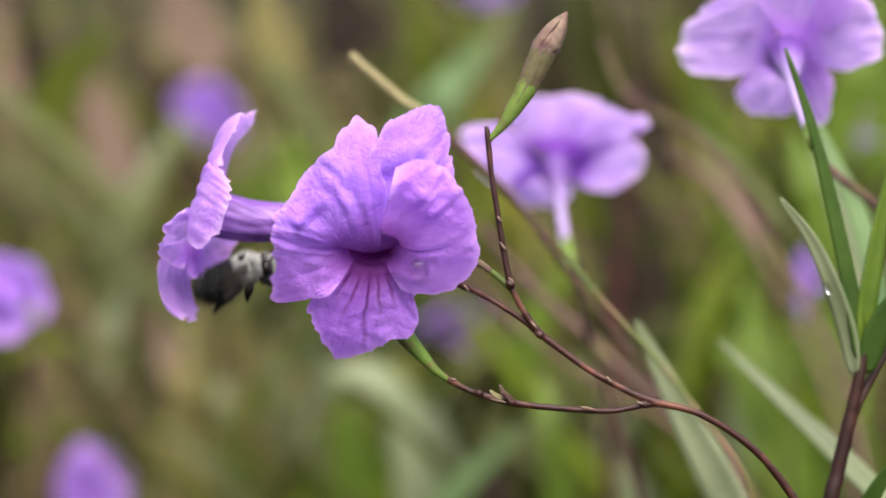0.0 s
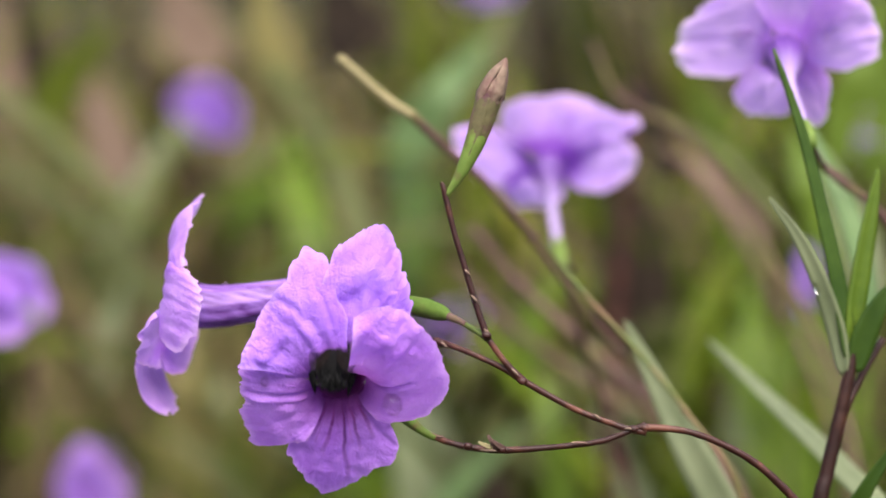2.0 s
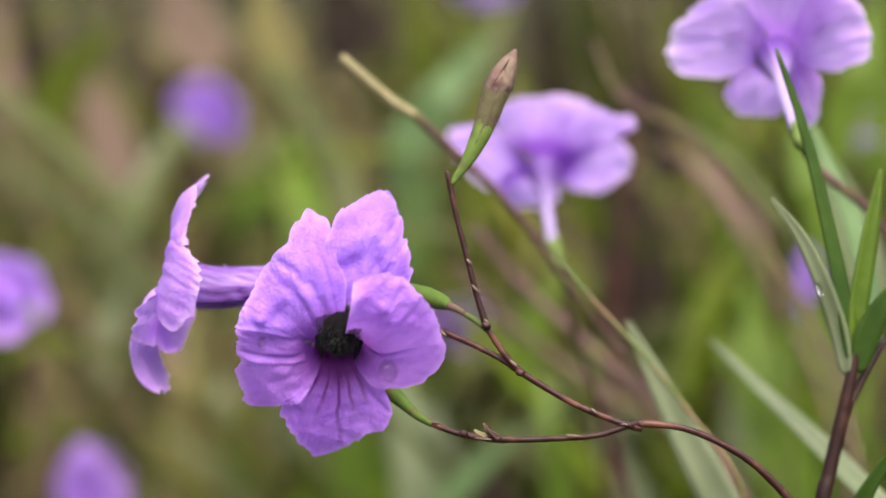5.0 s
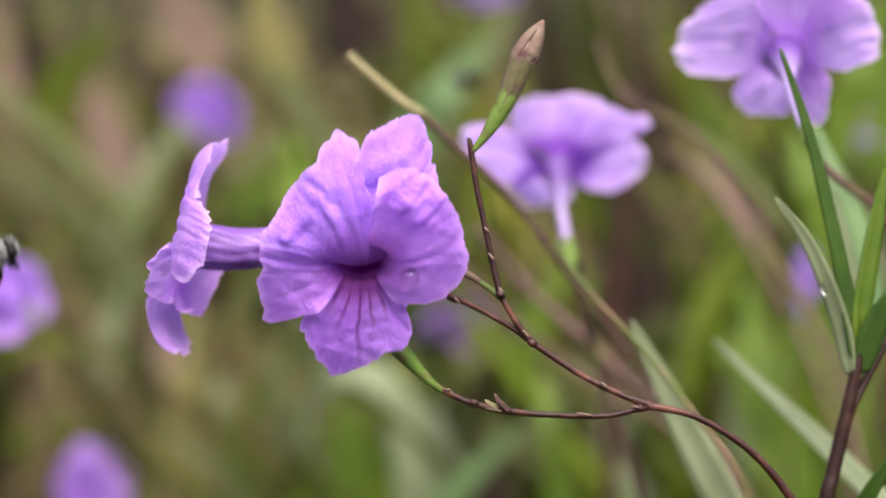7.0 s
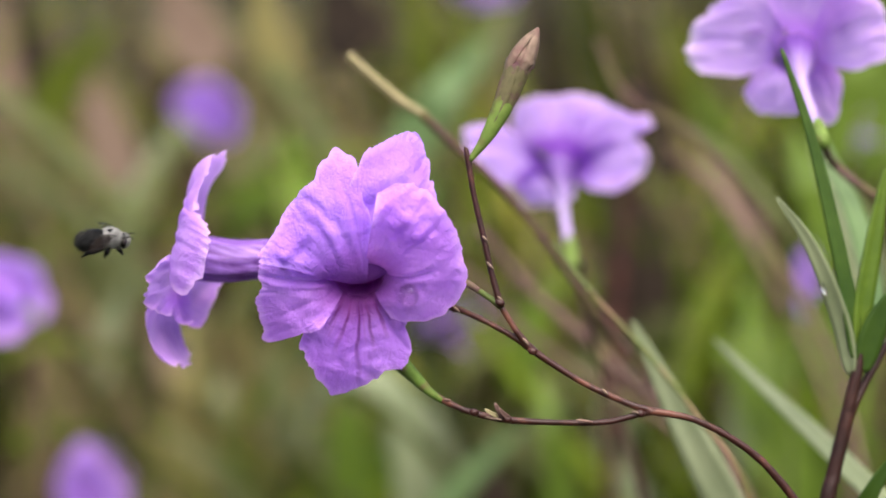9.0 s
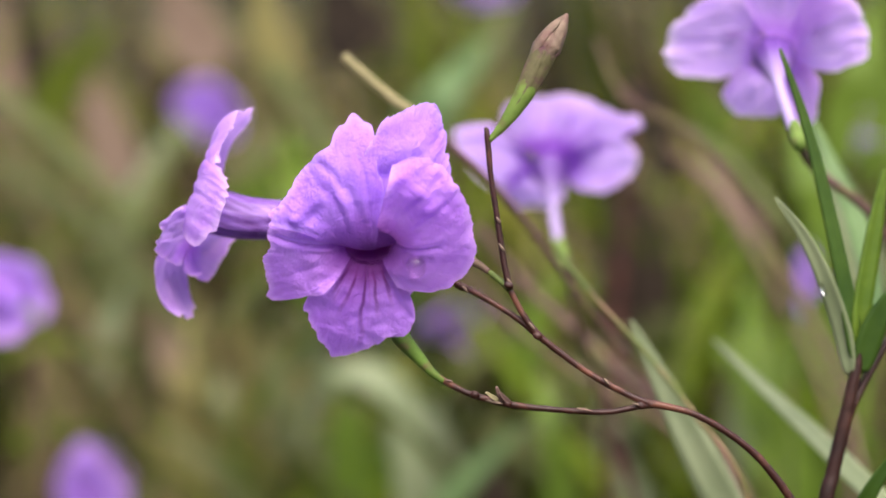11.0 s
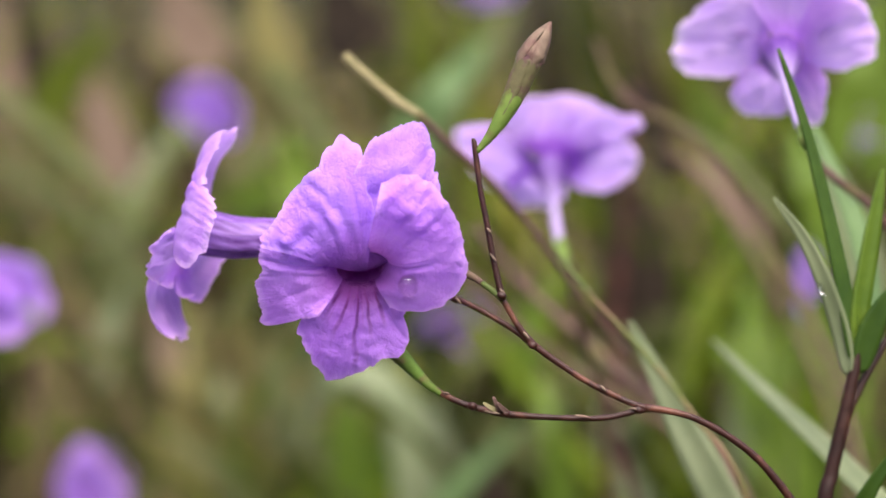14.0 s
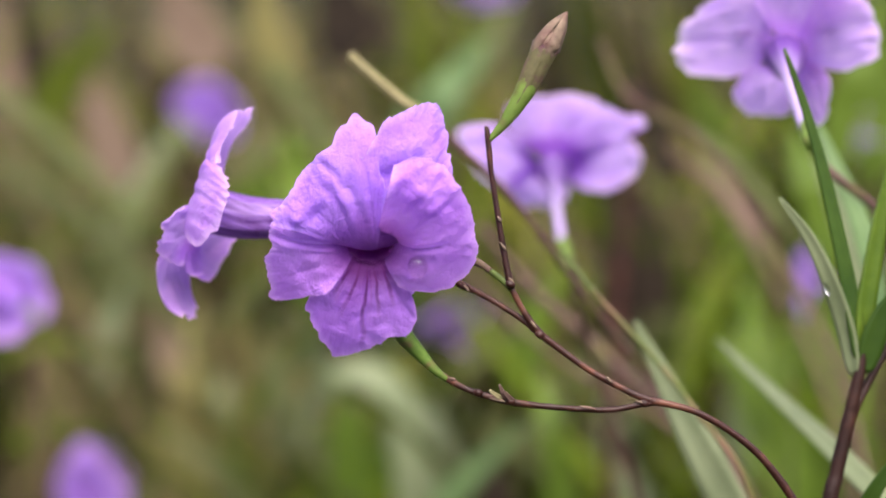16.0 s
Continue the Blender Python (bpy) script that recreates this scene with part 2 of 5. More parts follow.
wp_.inputs["Roughness"].default_value = 0.4
WATER, an_, al_, ap_ = material("water")
ap_.inputs["Transmission Weight"].default_value = 1.0
ap_.inputs["Roughness"].default_value = 0.02
ap_.inputs["IOR"].default_value = 1.33


# ---------------------------------------------------------------- mesh helpers
def part(name, bm, mat, parent=None, label=""):
    """Links a bmesh as one mesh object, under a thing or part."""
    me = bpy.data.meshes.new(name)
    bmesh.ops.recalc_face_normals(bm, faces=bm.faces)
    bm.to_mesh(me)
    bm.free()
    me.polygons.foreach_set("use_smooth", [True] * len(me.polygons))
    me.materials.append(mat)
    ob = new(name, me)
    ob.parent = parent
    if label:
        ob["label"] = label
    return ob


def glide(points, steps):
    """A smooth line through the points."""
    p = [Vector(q) for q in points]
    p = [p[0] * 2 - p[1]] + p + [p[-1] * 2 - p[-2]]
    line = []
    for i in range(1, len(p) - 2):
        for k in range(steps):
            t = k / steps
            a, b, c, d = p[i - 1:i + 3]
            line.append(0.5 * (2 * b + (c - a) * t + (2 * a - 5 * b + 4 * c - d) * t * t + (3 * b - a - 3 * c + d) * t ** 3))
    return line + [p[-2]]


def pipe(bm, points, radii, sides=10, steps=6, rough=0.0, cap=True):
    """A round stem along a smooth line; the radii are spread along it."""
    line = glide(points, steps) if steps > 1 else [Vector(q) for q in points]
    rings, side = [], None
    for i, c in enumerate(line):
        along = (line[min(i + 1, len(line) - 1)] - line[max(i - 1, 0)]).normalized()
        if side is None:
            side = along.orthogonal().normalized()
        side = (side - along * side.dot(along)).normalized()
        up = along.cross(side)
        f = i / (len(line) - 1) * (len(radii) - 1)
        k = min(int(f), len(radii) - 2)
        r = radii[k] + (radii[k + 1] - radii[k]) * (f - k)
        ring = []
        for j in range(sides):
            a = 2 * math.pi * j / sides
            q = side * math.cos(a) + up * math.sin(a)
            rr = r * (1 + rough * noise.noise(c * 900 + q * 1.5))
            ring.append(bm.verts.new(c + q * rr))
        rings.append(ring)
    for r1, r2 in zip(rings, rings[1:]):
        for j in range(sides):
            bm.faces.new((r1[j], r1[(j + 1) % sides], r2[(j + 1) % sides], r2[j]))
    if cap:
        bm.faces.new(rings[0][::-1])
        bm.faces.new(rings[-1])
    return bm


def stem(name, points, radii, mat, parent=None, label="", sides=10, steps=6, rough=0.07):
    return part(name, pipe(bmesh.new(), points, radii, sides, steps, rough), mat, parent, label)


def blob(bm, centre, size, axis=(1, 0, 0), rings=10, sides=14, rough=0.0, taper=0.0):
    """An egg along an axis; taper narrows its far end."""
    axis = Vector(axis).normalized()
    s = axis.orthogonal().normalized()
    u = axis.cross(s)
    pts, rad = [], []
    verts = []
    for i in range(rings + 1):
        a = math.pi * i / rings
        x, r = -math.cos(a), math.sin(a)
        r *= 1 - taper * (x + 1) / 2
        if i in (0, rings):
            verts.append([bm.verts.new(Vector(centre) + axis * x * size[0])])
            continue
        ring = []
        for j in range(sides):
            b = 2 * math.pi * j / sides
            q = Vector(centre) + axis * x * size[0] + s * math.cos(b) * r * size[1] + u * math.sin(b) * r * size[2]
            q += (q - Vector(centre)) * rough * noise.noise(q * 3000)
            ring.append(bm.verts.new(q))
        verts.append(ring)
    for r1, r2 in zip(verts, verts[1:]):
        for j in range(sides):
            k = (j + 1) % sides
            if len(r1) == 1:
                bm.faces.new((r1[0], r2[k], r2[j]))
            elif len(r2) == 1:
                bm.faces.new((r1[j], r1[k], r2[0]))
            else:
                bm.faces.new((r1[j], r1[k], r2[k], r2[j]))
    return bm


def blade(bm, points, width, facing, steps=6, fold=0.25, thick=0.0003, tip=0.6, wave=0.0):
    """A long leaf: widest below the middle, folded along its rib, with thickness."""
    line = glide(points, steps)
    top, low = [], []
    for i, c in enumerate(line):
        s = i / (len(line) - 1)
        along = (line[min(i + 1, len(line) - 1)] - line[max(i - 1, 0)]).normalized()
        across = along.cross(Vector(facing)).normalized()
        out = across.cross(along).normalized()
        w = 0.5 * width * (math.sin(math.pi * min(1, s ** tip * 0.97 + 0.03)) ** 0.7) + 0.0002
        a, b = [], []
        for k in (-1, -0.5, 0, 0.5, 1):
            q = c + across * k * w + out * (abs(k) * w * fold + wave * w * math.sin(9 * s + 2 * k))
            a.append(bm.verts.new(q + out * thick))
            b.append(bm.verts.new(q - out * thick))
        top.append(a)
        low.append(b)
    for rows, flip in ((top, 1), (low, -1)):
        for r1, r2 in zip(rows, rows[1:]):
            for k in range(4):
                bm.faces.new((r1[k], r1[k + 1], r2[k + 1], r2[k])[::flip])
    for k in (0, 4):
        for i in range(len(line) - 1):
            bm.faces.new((top[i][k], top[i + 1][k], low[i + 1][k], low[i][k]))
    for i in (0, -1):
        for k in range(4):
            bm.faces.new((top[i][k], top[i][k + 1], low[i][k + 1], low[i][k]))
    return bm


def leaf(name, points, width, facing, mat, parent=None, label="", **more):
    return part(name, blade(bmesh.new(), points, width, facing, **more), mat, parent, label)


def ground_below(p, dx=0.0, dy=0.0):
    return Vector((p.x + dx, p.y + dy, 0.0))


def rooted(name, base, label, category, group=""):
    ob = new(name)
    ob.location = base
    ob.empty_display_size = 0.02
    return tagged(ob, label, category, group)


def downward(top, base):
    """Places on the way from a visible end down to the root."""
    return [top.lerp(base, 0.06), top.lerp(base, 0.2), top.lerp(base, 0.5) + Vector((0.004, 0, 0)), base]


def local(base, points):
    return [Vector(p) - base for p in points]


# ---------------------------------------------------------------- flowers
def smooth(x):
    x = max(0.0, min(1.0, x))
    return x * x * (3 - 2 * x)


def petal(parent, theta, half, radii, rise, curl, fan, wave, seed, mat, r0=0.0046, label="", hook=0.0, roll=0.0, ns=30, nw=44, lip=0.0, slit=1.0, groove=0.00028, frill=1.0, creases=(), dents=(), flare=0.0045):
    """One lobe of a trumpet flower. It springs from the rim of the tube at the angle theta, spreads to the
    half angle, ends at radii spread from its one edge to the other, rises towards its lip and curls back."""
    bm = bmesh.new()
    grain = bm.loops.layers.uv.new("grain")
    margin = bm.loops.layers.uv.new("margin")
    off = Vector((seed * 7.31, seed * 3.17, seed * 1.7))
    grid, uvs, rims = [], {}, {}
    top = max(radii)
    for i in range(ns + 1):
        s = i / ns
        row = []
        for j in range(nw + 1):
            w = -1 + 2 * j / nw
            f = (w + 1) / 2 * (len(radii) - 1)
            k = min(int(f), len(radii) - 2)
            rr = radii[k] + (radii[k + 1] - radii[k]) * smooth(f - k)
            ruffle = noise.noise(Vector((w * 5.0, 0, 0)) + off) * 0.045 + noise.noise(Vector((w * 14.0, 3, 0)) + off) * 0.028 + noise.noise(Vector((w * 37.0, 9, 0)) + off) * 0.016
            rr *= 1 + ruffle * frill
            h = max(38, half) + (half - max(38, half)) * smooth(s * 1.3)
            a = radians(theta + w * h)
            r = r0 + (rr - r0) * s
            g = (r - r0) / (top - r0)
            z = rise * (1 - math.exp(-(r - r0) / flare)) - curl * g * g - hook * max(0, g - 0.55) ** 2 * 4
            z += fan * w * smooth(s * 1.2) + roll * (w * abs(w)) * s * s
            z += wave * s * (noise.noise(Vector((math.cos(a) * r * 95, math.sin(a) * r * 95, seed)) + off) * 1.6
                             + 0.2 * math.cos(w * 7.5 + seed) * s + noise.noise(Vector((w * 9, s * 3, 5)) + off) * 0.22 * s)
            z -= wave * 0.26 * smooth(s * 2) * abs(noise.noise(Vector((math.cos(a) * r * 210, math.sin(a) * r * 210, 7)) + off))
            z += wave * 0.26 * smooth(s * 2) * noise.noise(Vector((math.cos(a) * r * 420, math.sin(a) * r * 420, 2)) + off)
            z -= groove * (math.exp(-(w / 0.07) ** 2) + 0.5 * math.exp(-((abs(w) - 0.5) / 0.06) ** 2)) * 4 * s * (1.05 - s)
            for w1, s1, w2, s2, deep, wide in creases:
                k = (s - s1) / (s2 - s1)
                gap = (w - (w1 + (w2 - w1) * k)) * radians(half) * r
                z -= deep * smooth(k * 4 + 0.6) * smooth((1 - k) * 4 + 0.6) * (math.exp(-(gap / wide) ** 2) - 0.55 * math.exp(-((gap - 1.9 * wide) / (1.3 * wide)) ** 2))
            for w1, s1, deep, wide in dents:
                z -= deep * math.exp(-(((w - w1) * radians(half) * r) ** 2 + ((s - s1) * rr) ** 2) / wide ** 2)
            z += wave * 0.16 * s ** 4 * frill * (noise.noise(Vector((w * 30, s * 4, 3)) + off) + 0.8 * noise.noise(Vector((w * 60, s * 7, 8)) + off))
            near = math.exp(-((r - r0) / 0.0042) ** 1.5)
            over = lip * max(0.0, math.sin(a)) * near
            flat = slit + (1 - slit) * (1 - near)
            v = bm.verts.new((math.cos(a) * r, math.sin(a) * r * flat - over * 1.1, z + over * 0.4))
            uvs[v] = (w * 0.5 + 0.5 + seed, s * rr / 0.024)
            rims[v] = (s, abs(w))
            row.append(v)
        grid.append(row)
    for r1, r2 in zip(grid, grid[1:]):
        for j in range(nw):
            face = bm.faces.new((r1[j], r2[j], r2[j + 1], r1[j + 1]))
            for lp in face.loops:
                lp[grain].uv = uvs[lp.vert]
                lp[margin].uv = rims[lp.vert]
    return part("petal", bm, mat, parent, label)


def lobe(parent, theta, length, width, start, finish, cup, twist, drift, seed, mat, r0=0.0046, wave=0.0012, ns=32, nw=40, label="", pits=(), ragged_by=1.0):
    """One lobe of a flower that bends back: its midline leaves the mouth at the angle start and ends at finish,
    its sides droop by cup, it turns by twist and drifts sideways."""
    bm = bmesh.new()
    grain = bm.loops.layers.uv.new("grain")
    margin = bm.loops.layers.uv.new("margin")
    off = Vector((seed * 5.13, seed * 2.71, seed * 1.3))
    a = radians(theta)
    er, et, ez = Vector((math.cos(a), math.sin(a), 0)), Vector((-math.sin(a), math.cos(a), 0)), Vector((0, 0, 1))
    fine = 80
    mid = [(0.0, 0.0)]
    for i in range(fine):
        f = radians(start + (finish - start) * (i + 0.5) / fine)
        mid.append((mid[-1][0] + math.cos(f) * length / fine, mid[-1][1] + math.sin(f) * length / fine))
    grid, uvs, rims = [], {}, {}
    for i in range(ns + 1):
        u = i / ns
        row = []
        for j in range(nw + 1):
            w = -1 + 2 * j / nw
            ragged = 1 + ragged_by * (0.05 * noise.noise(Vector((w * 4, 1, 0)) + off) + 0.035 * noise.noise(Vector((w * 12, 3, 0)) + off) + 0.02 * noise.noise(Vector((w * 30, 5, 0)) + off))
            t = min(1.0, u * (1 - 0.22 * abs(w) ** 2.6) * ragged)
            k = min(int(t * fine), fine - 1)
            r, z = (mid[k][q] + (mid[k + 1][q] - mid[k][q]) * (t * fine - k) for q in (0, 1))
            f = radians(start + (finish - start) * t)
            side = 1 + ragged_by * (0.06 * noise.noise(Vector((u * 5, w, 0)) + off) + 0.03 * noise.noise(Vector((u * 16, w, 4)) + off))
            p = Vector((r0 * math.cos(a + w * radians(36)), r0 * math.sin(a + w * radians(36)), 0)) + er * r + ez * z
            p += et * (w * side * (width / 2 - r0 * 0.59) * smooth(u * 1.35) ** 0.6 + drift * u * u * length)
            away = (-cup * w * w * smooth(u) + twist * w * u) * width
            away += wave * u * (noise.noise(Vector((w * 2.2, u * 2.2, 6)) + off) * 1.3 + 0.5 * noise.noise(Vector((w * 6, u * 4, 2)) + off) + 0.22 * u * noise.noise(Vector((w * 16, u * 5, 9)) + off))
            away -= 0.00035 * math.exp(-(w / 0.09) ** 2) * 4 * u * (1.05 - u)
            for w1, u1, deep, wide in pits:
                away += deep * math.exp(-(((w - w1) * width / 2 + (u - u1) * length * 0.5) ** 2 / (wide * 0.5) ** 2 + ((u - u1) * length) ** 2 / (wide * 1.6) ** 2))
            v = bm.verts.new(p + (ez * math.cos(f) - er * math.sin(f)) * away)
            uvs[v] = (w * 0.5 + 0.5 + seed, u * length / 0.024)
            rims[v] = (u, abs(w))
            row.append(v)
        grid.append(row)
    for r1, r2 in zip(grid, grid[1:]):
        for j in range(nw):
            face = bm.faces.new((r1[j], r2[j], r2[j + 1], r1[j + 1]))
            for lp in face.loops:
                lp[grain].uv = uvs[lp.vert]
                lp[margin].uv = rims[lp.vert]
    return part("petal", bm, mat, parent, label)


def tube_mesh(end, r0=0.0047, r1=0.0017, belly=1.0, straight=0.35):
    """The hollow tube behind the mouth, ribbed lengthwise, bending to its end."""
    bm = bmesh.new()
    end = Vector(end)
    mid = Vector((end.x * 0.10, end.y * 0.10, end.z * straight))
    line = glide([(0, 0, 0.0002), mid, Vector((end.x * 0.5, end.y * 0.5, end.z * 0.7)), end], 7)
    sides, rings = 30, []
    for inner in (0, 1):
        rings = []
        for i, c in enumerate(line):
            s = i / (len(line) - 1)
            along = (line[min(i + 1, len(line) - 1)] - line[max(i - 1, 0)]).normalized()
            q = Vector((1, 0, 0))
            q = (q - along * q.dot(along)).normalized()
            u = along.cross(q)
            r = (r0 + (r1 - r0) * smooth(s * belly)) * (0.9 if inner else 1.0)
            ring = []
            for j in range(sides):
                a = 2 * math.pi * j / sides
                rr = r * (1 + 0.08 * math.cos(a * 9 + 2 * s) + 0.02 * noise.noise(Vector((a, s * 4, 1))))
                ring.append(bm.verts.new(c + (q * math.cos(a) + u * math.sin(a)) * rr))
            rings.append(ring)
        for a, b in zip(rings, rings[1:]):
            for j in range(sides):
                k = (j + 1) % sides
                bm.faces.new((a[j], a[k], b[k], b[j]) if inner else (a[j], b[j], b[k], a[k]))
    return bm


# ---------------------------------------------------------------- the ground
bm = bmesh.new()
far = 400.0
cols = [math.copysign(abs(k / 30) ** 3.2 * far, k) for k in range(-30, 31)]
grid = [[bm.verts.new((x, y + 2.0, -0.012 - 0.02 * abs(noise.noise(Vector((x, y, 0)) * 1.3)))) for x in cols] for y in cols]
for r1, r2 in zip(grid, grid[1:]):
    for j in range(60):
        bm.faces.new((r1[j], r1[j + 1], r2[j + 1], r2[j]))
ground = part("ground", bm, SOIL)
tagged(ground, "brown soil with dry litter between the plants", "ground", kind="structure")


# ---------------------------------------------------------------- the flowering plant in focus
A_BASE = ground_below(sight(1455, 930, 0.505), 0.012, 0.03)
plant = rooted("flowering_plant", A_BASE, "slender plant with violet trumpet flowers and red-brown twigs", "plant")
JOINT = (1432, 935, 0.503)
low_stem = stem("main_stem", local(A_BASE, ([sight(1428, 930, 0.503)] + downward(sight(1440, 950, 0.503), A_BASE))[::-1]),
                [0.0030, 0.0026, 0.0021, 0.0017, 0.0015], TWIG, plant, "red-brown woody stem")


def mover(name, a, b, d, points, radii, label):
    """A part of the plant with its origin at the place where it hinges."""
    home = held(a, b, d)
    inv = home.inverted()
    ob = stem(name, [inv @ sight(*p) for p in points], [k * 0.78 for k in radii], TWIG, plant, label, sides=12, steps=8, rough=0.16)
    ob.matrix_basis = Matrix.Translation(-A_BASE) @ home
    return ob, inv


branch, inv_b = mover("branch", 1432, 935, 0.503,
                      [(1436, 945, 0.503), (1405, 886, 0.503), (1350, 812, 0.502), (1290, 762, 0.501), (1225, 727, 0.5), (1155, 710, 0.5)],
                      [0.00115, 0.00108, 0.0010, 0.00092, 0.00085, 0.0010], "arching red-brown branch")
lower, inv_l = mover("lower_arm", 1155, 710, 0.5,
                     [(1163, 712, 0.5), (1140, 715, 0.5), (1080, 726, 0.5), (1000, 723, 0.501), (905, 713, 0.502), (840, 696, 0.503), (795, 674, 0.505), (775, 660, 0.507)],
                     [0.0010, 0.00078, 0.00072, 0.00076, 0.0009, 0.0008, 0.0008, 0.00085], "thin brown twig with joints")
upper, inv_u = mover("upper_arm", 905, 510, 0.5,
                     [(1160, 712, 0.5), (1120, 697, 0.5), (1050, 660, 0.5), (985, 614, 0.5), (950, 584, 0.5), (925, 548, 0.5), (903, 505, 0.5)],
                     [0.0009, 0.00082, 0.00078, 0.00085, 0.00095, 0.0008, 0.00072], "forked brown twig")


def twig(name, owner, inv, points, radii, mat, label="", **more):
    return stem(name, [inv @ sight(*p) for p in points], radii, mat, owner, label, **more)


twig("bud_stalk", upper, inv_u, [(905, 512, 0.5), (893, 455, 0.5), (882, 385, 0.5), (870, 310, 0.5), (865, 262, 0.5), (862, 232, 0.5), (859, 224, 0.5)],
     [0.00075, 0.00062, 0.00060, 0.00056, 0.00060, 0.00055, 0.0003], TWIG, "dark upright bud stalk", sides=10, rough=0.14)
twig("flower_stalk", upper, inv_u, [(907, 513, 0.5), (890, 497, 0.501), (868, 480, 0.503), (852, 468, 0.505)],
     [0.0007, 0.0006, 0.0006, 0.0007], STEM_GREEN, "short green flower stalk")
twig("side_twig", upper, inv_u, [(955, 590, 0.5), (925, 566, 0.501), (880, 537, 0.502), (840, 515, 0.504), (815, 504, 0.506)],
     [0.0008, 0.00062, 0.00058, 0.0006, 0.0008], TWIG, "brown side twig", rough=0.16)
# knobs where bracts have fallen
for owner, inv, a, b, d in ((upper, inv_u, 903, 503, 0.499), (upper, inv_u, 955, 592, 0.4995), (upper, inv_u, 822, 508, 0.5045), (upper, inv_u, 814, 503, 0.5058), (lower, inv_l, 1140, 714, 0.4995),
                            (lower, inv_l, 905, 712, 0.5015), (lower, inv_l, 846, 697, 0.502), (branch, inv_b, 1158, 711, 0.4998)):
    part("joint", blob(bmesh.new(), inv @ sight(a, b, d), (0.0010, 0.00082, 0.00082), (1, -0.4, 0), 8, 10, 0.25), TWIG, owner)
# pale scars beside the joints
for owner, inv, a, b, d, long in ((upper, inv_u, 890, 436, 0.4992, 0.0010), (upper, inv_u, 884, 388, 0.4992, 0.0008), (upper, inv_u, 905, 497, 0.4990, 0.0009), (upper, inv_u, 944, 574, 0.4992, 0.0009),
                                  (upper, inv_u, 1078, 672, 0.4992, 0.0008), (upper, inv_u, 826, 511, 0.5036, 0.0008), (lower, inv_l, 1040, 722, 0.4992, 0.0016), (lower, inv_l, 1132, 712, 0.4990, 0.0008),
                                  (lower, inv_l, 880, 709, 0.5010, 0.0018), (lower, inv_l, 800, 672, 0.5040, 0.0008)):
    part("scar", blob(bmesh.new(), inv @ sight(a, b, d), (long, 0.00028, 0.00030), inv.to_3x3() @ (TURN @ Vector((1, -0.2 if owner == lower else -1.2, 0))), 8, 10, 0.3), BUD_DRY, owner, "pale bark scar")
# dry bracts on the lower arm
for (a, b), (a2, b2), w in (((896, 707), (884, 682), 0.0007), ((888, 706), (866, 692), 0.0005), ((909, 712), (890, 692), 0.0007)):
    leaf("bract", [inv_l @ sight(a, b, 0.5015), inv_l @ sight((a + a2) / 2 - 1, (b + b2) / 2, 0.5007), inv_l @ sight(a2, b2, 0.5003)], w, (0, 0, 1), DRY if w < 0.0006 else TWIG_PALE, lower, "small dry bract", steps=4, tip=0.4)

# the closed, withering bud
home = inv_u @ sight(869, 244, 0.5)
tip = inv_u @ sight(1003, 22, 0.5)
ax = tip - home
side = ax.cross(Vector((0, 0, 1))).normalized()
part("bud", pipe(bmesh.new(), [home - ax * 0.02, home + ax * 0.15 + side * 0.0008, home + ax * 0.36 + side * 0.0010, home + ax * 0.52 + side * 0.0006],
                 [0.0005, 0.0010, 0.0016, 0.0021, 0.0021], 16, 7, 0.06), BUD_GREEN, upper, "green bud base")
part("bud_sheath", pipe(bmesh.new(), [home + ax * 0.34 + side * 0.0010, home + ax * 0.48 + side * 0.0008, home + ax * 0.62 + side * 0.0003, home + ax * 0.78],
                        [0.0014, 0.0021, 0.0024, 0.0026, 0.0024], 16, 7, 0.05), BUD_MAUVE, upper, "mauve-brown bud sheath")
part("bud_cap", pipe(bmesh.new(), [home + ax * 0.62, home + ax * 0.72, home + ax * 0.86, tip], [0.0022, 0.0027, 0.0028, 0.0023, 0.0013, 0.0003], 7, 7, 0.25), BUD_DRY, upper, "dry brown bud tip")
for k in range(5):
    a = 2 * math.pi * k / 5 + 0.9
    q = side * math.cos(a) + ax.normalized().cross(side) * math.sin(a)
    bend = [home + ax * (0.20 + 0.05 * (k % 3)) + q * 0.0012 + side * 0.0009, home + ax * 0.42 + q * 0.0021 + side * 0.0009, home + ax * 0.58 + q * 0.0025 + side * 0.0004,
            home + ax * (0.70 + 0.05 * (k % 3)) + q * 0.00265 + side * 0.0001]
    leaf("sepal", bend, 0.0011, q, BUD_MAUVE, upper, "narrow mauve sepal", steps=6, fold=-0.4, tip=0.75, thick=0.00007)
for k in range(4):
    a = 2 * math.pi * k / 4 + 0.6
    q = side * math.cos(a) + ax.normalized().cross(side) * math.sin(a)
    leaf("bud_scale", [home + ax * 0.66 + q * 0.0024, home + ax * 0.76 + q * 0.0029, home + ax * 0.90 + q * 0.0019, tip + q * 0.0001], 0.0026, q, BUD_DRY, upper, "crumpled dry tip fold", steps=5, fold=-0.5, tip=0.7, thick=0.0001)

# calyx at the foot of each flower of the plant
part("calyx", pipe(bmesh.new(), [inv_l @ sight(792, 674, 0.505), inv_l @ sight(768, 655, 0.507), inv_l @ sight(738, 622, 0.511), inv_l @ sight(716, 597, 0.514), inv_l @ sight(700, 570, 0.517)],
                               [0.0006, 0.0009, 0.0015, 0.0019, 0.0019], 12, 6), CALYX, lower, "smooth green calyx")
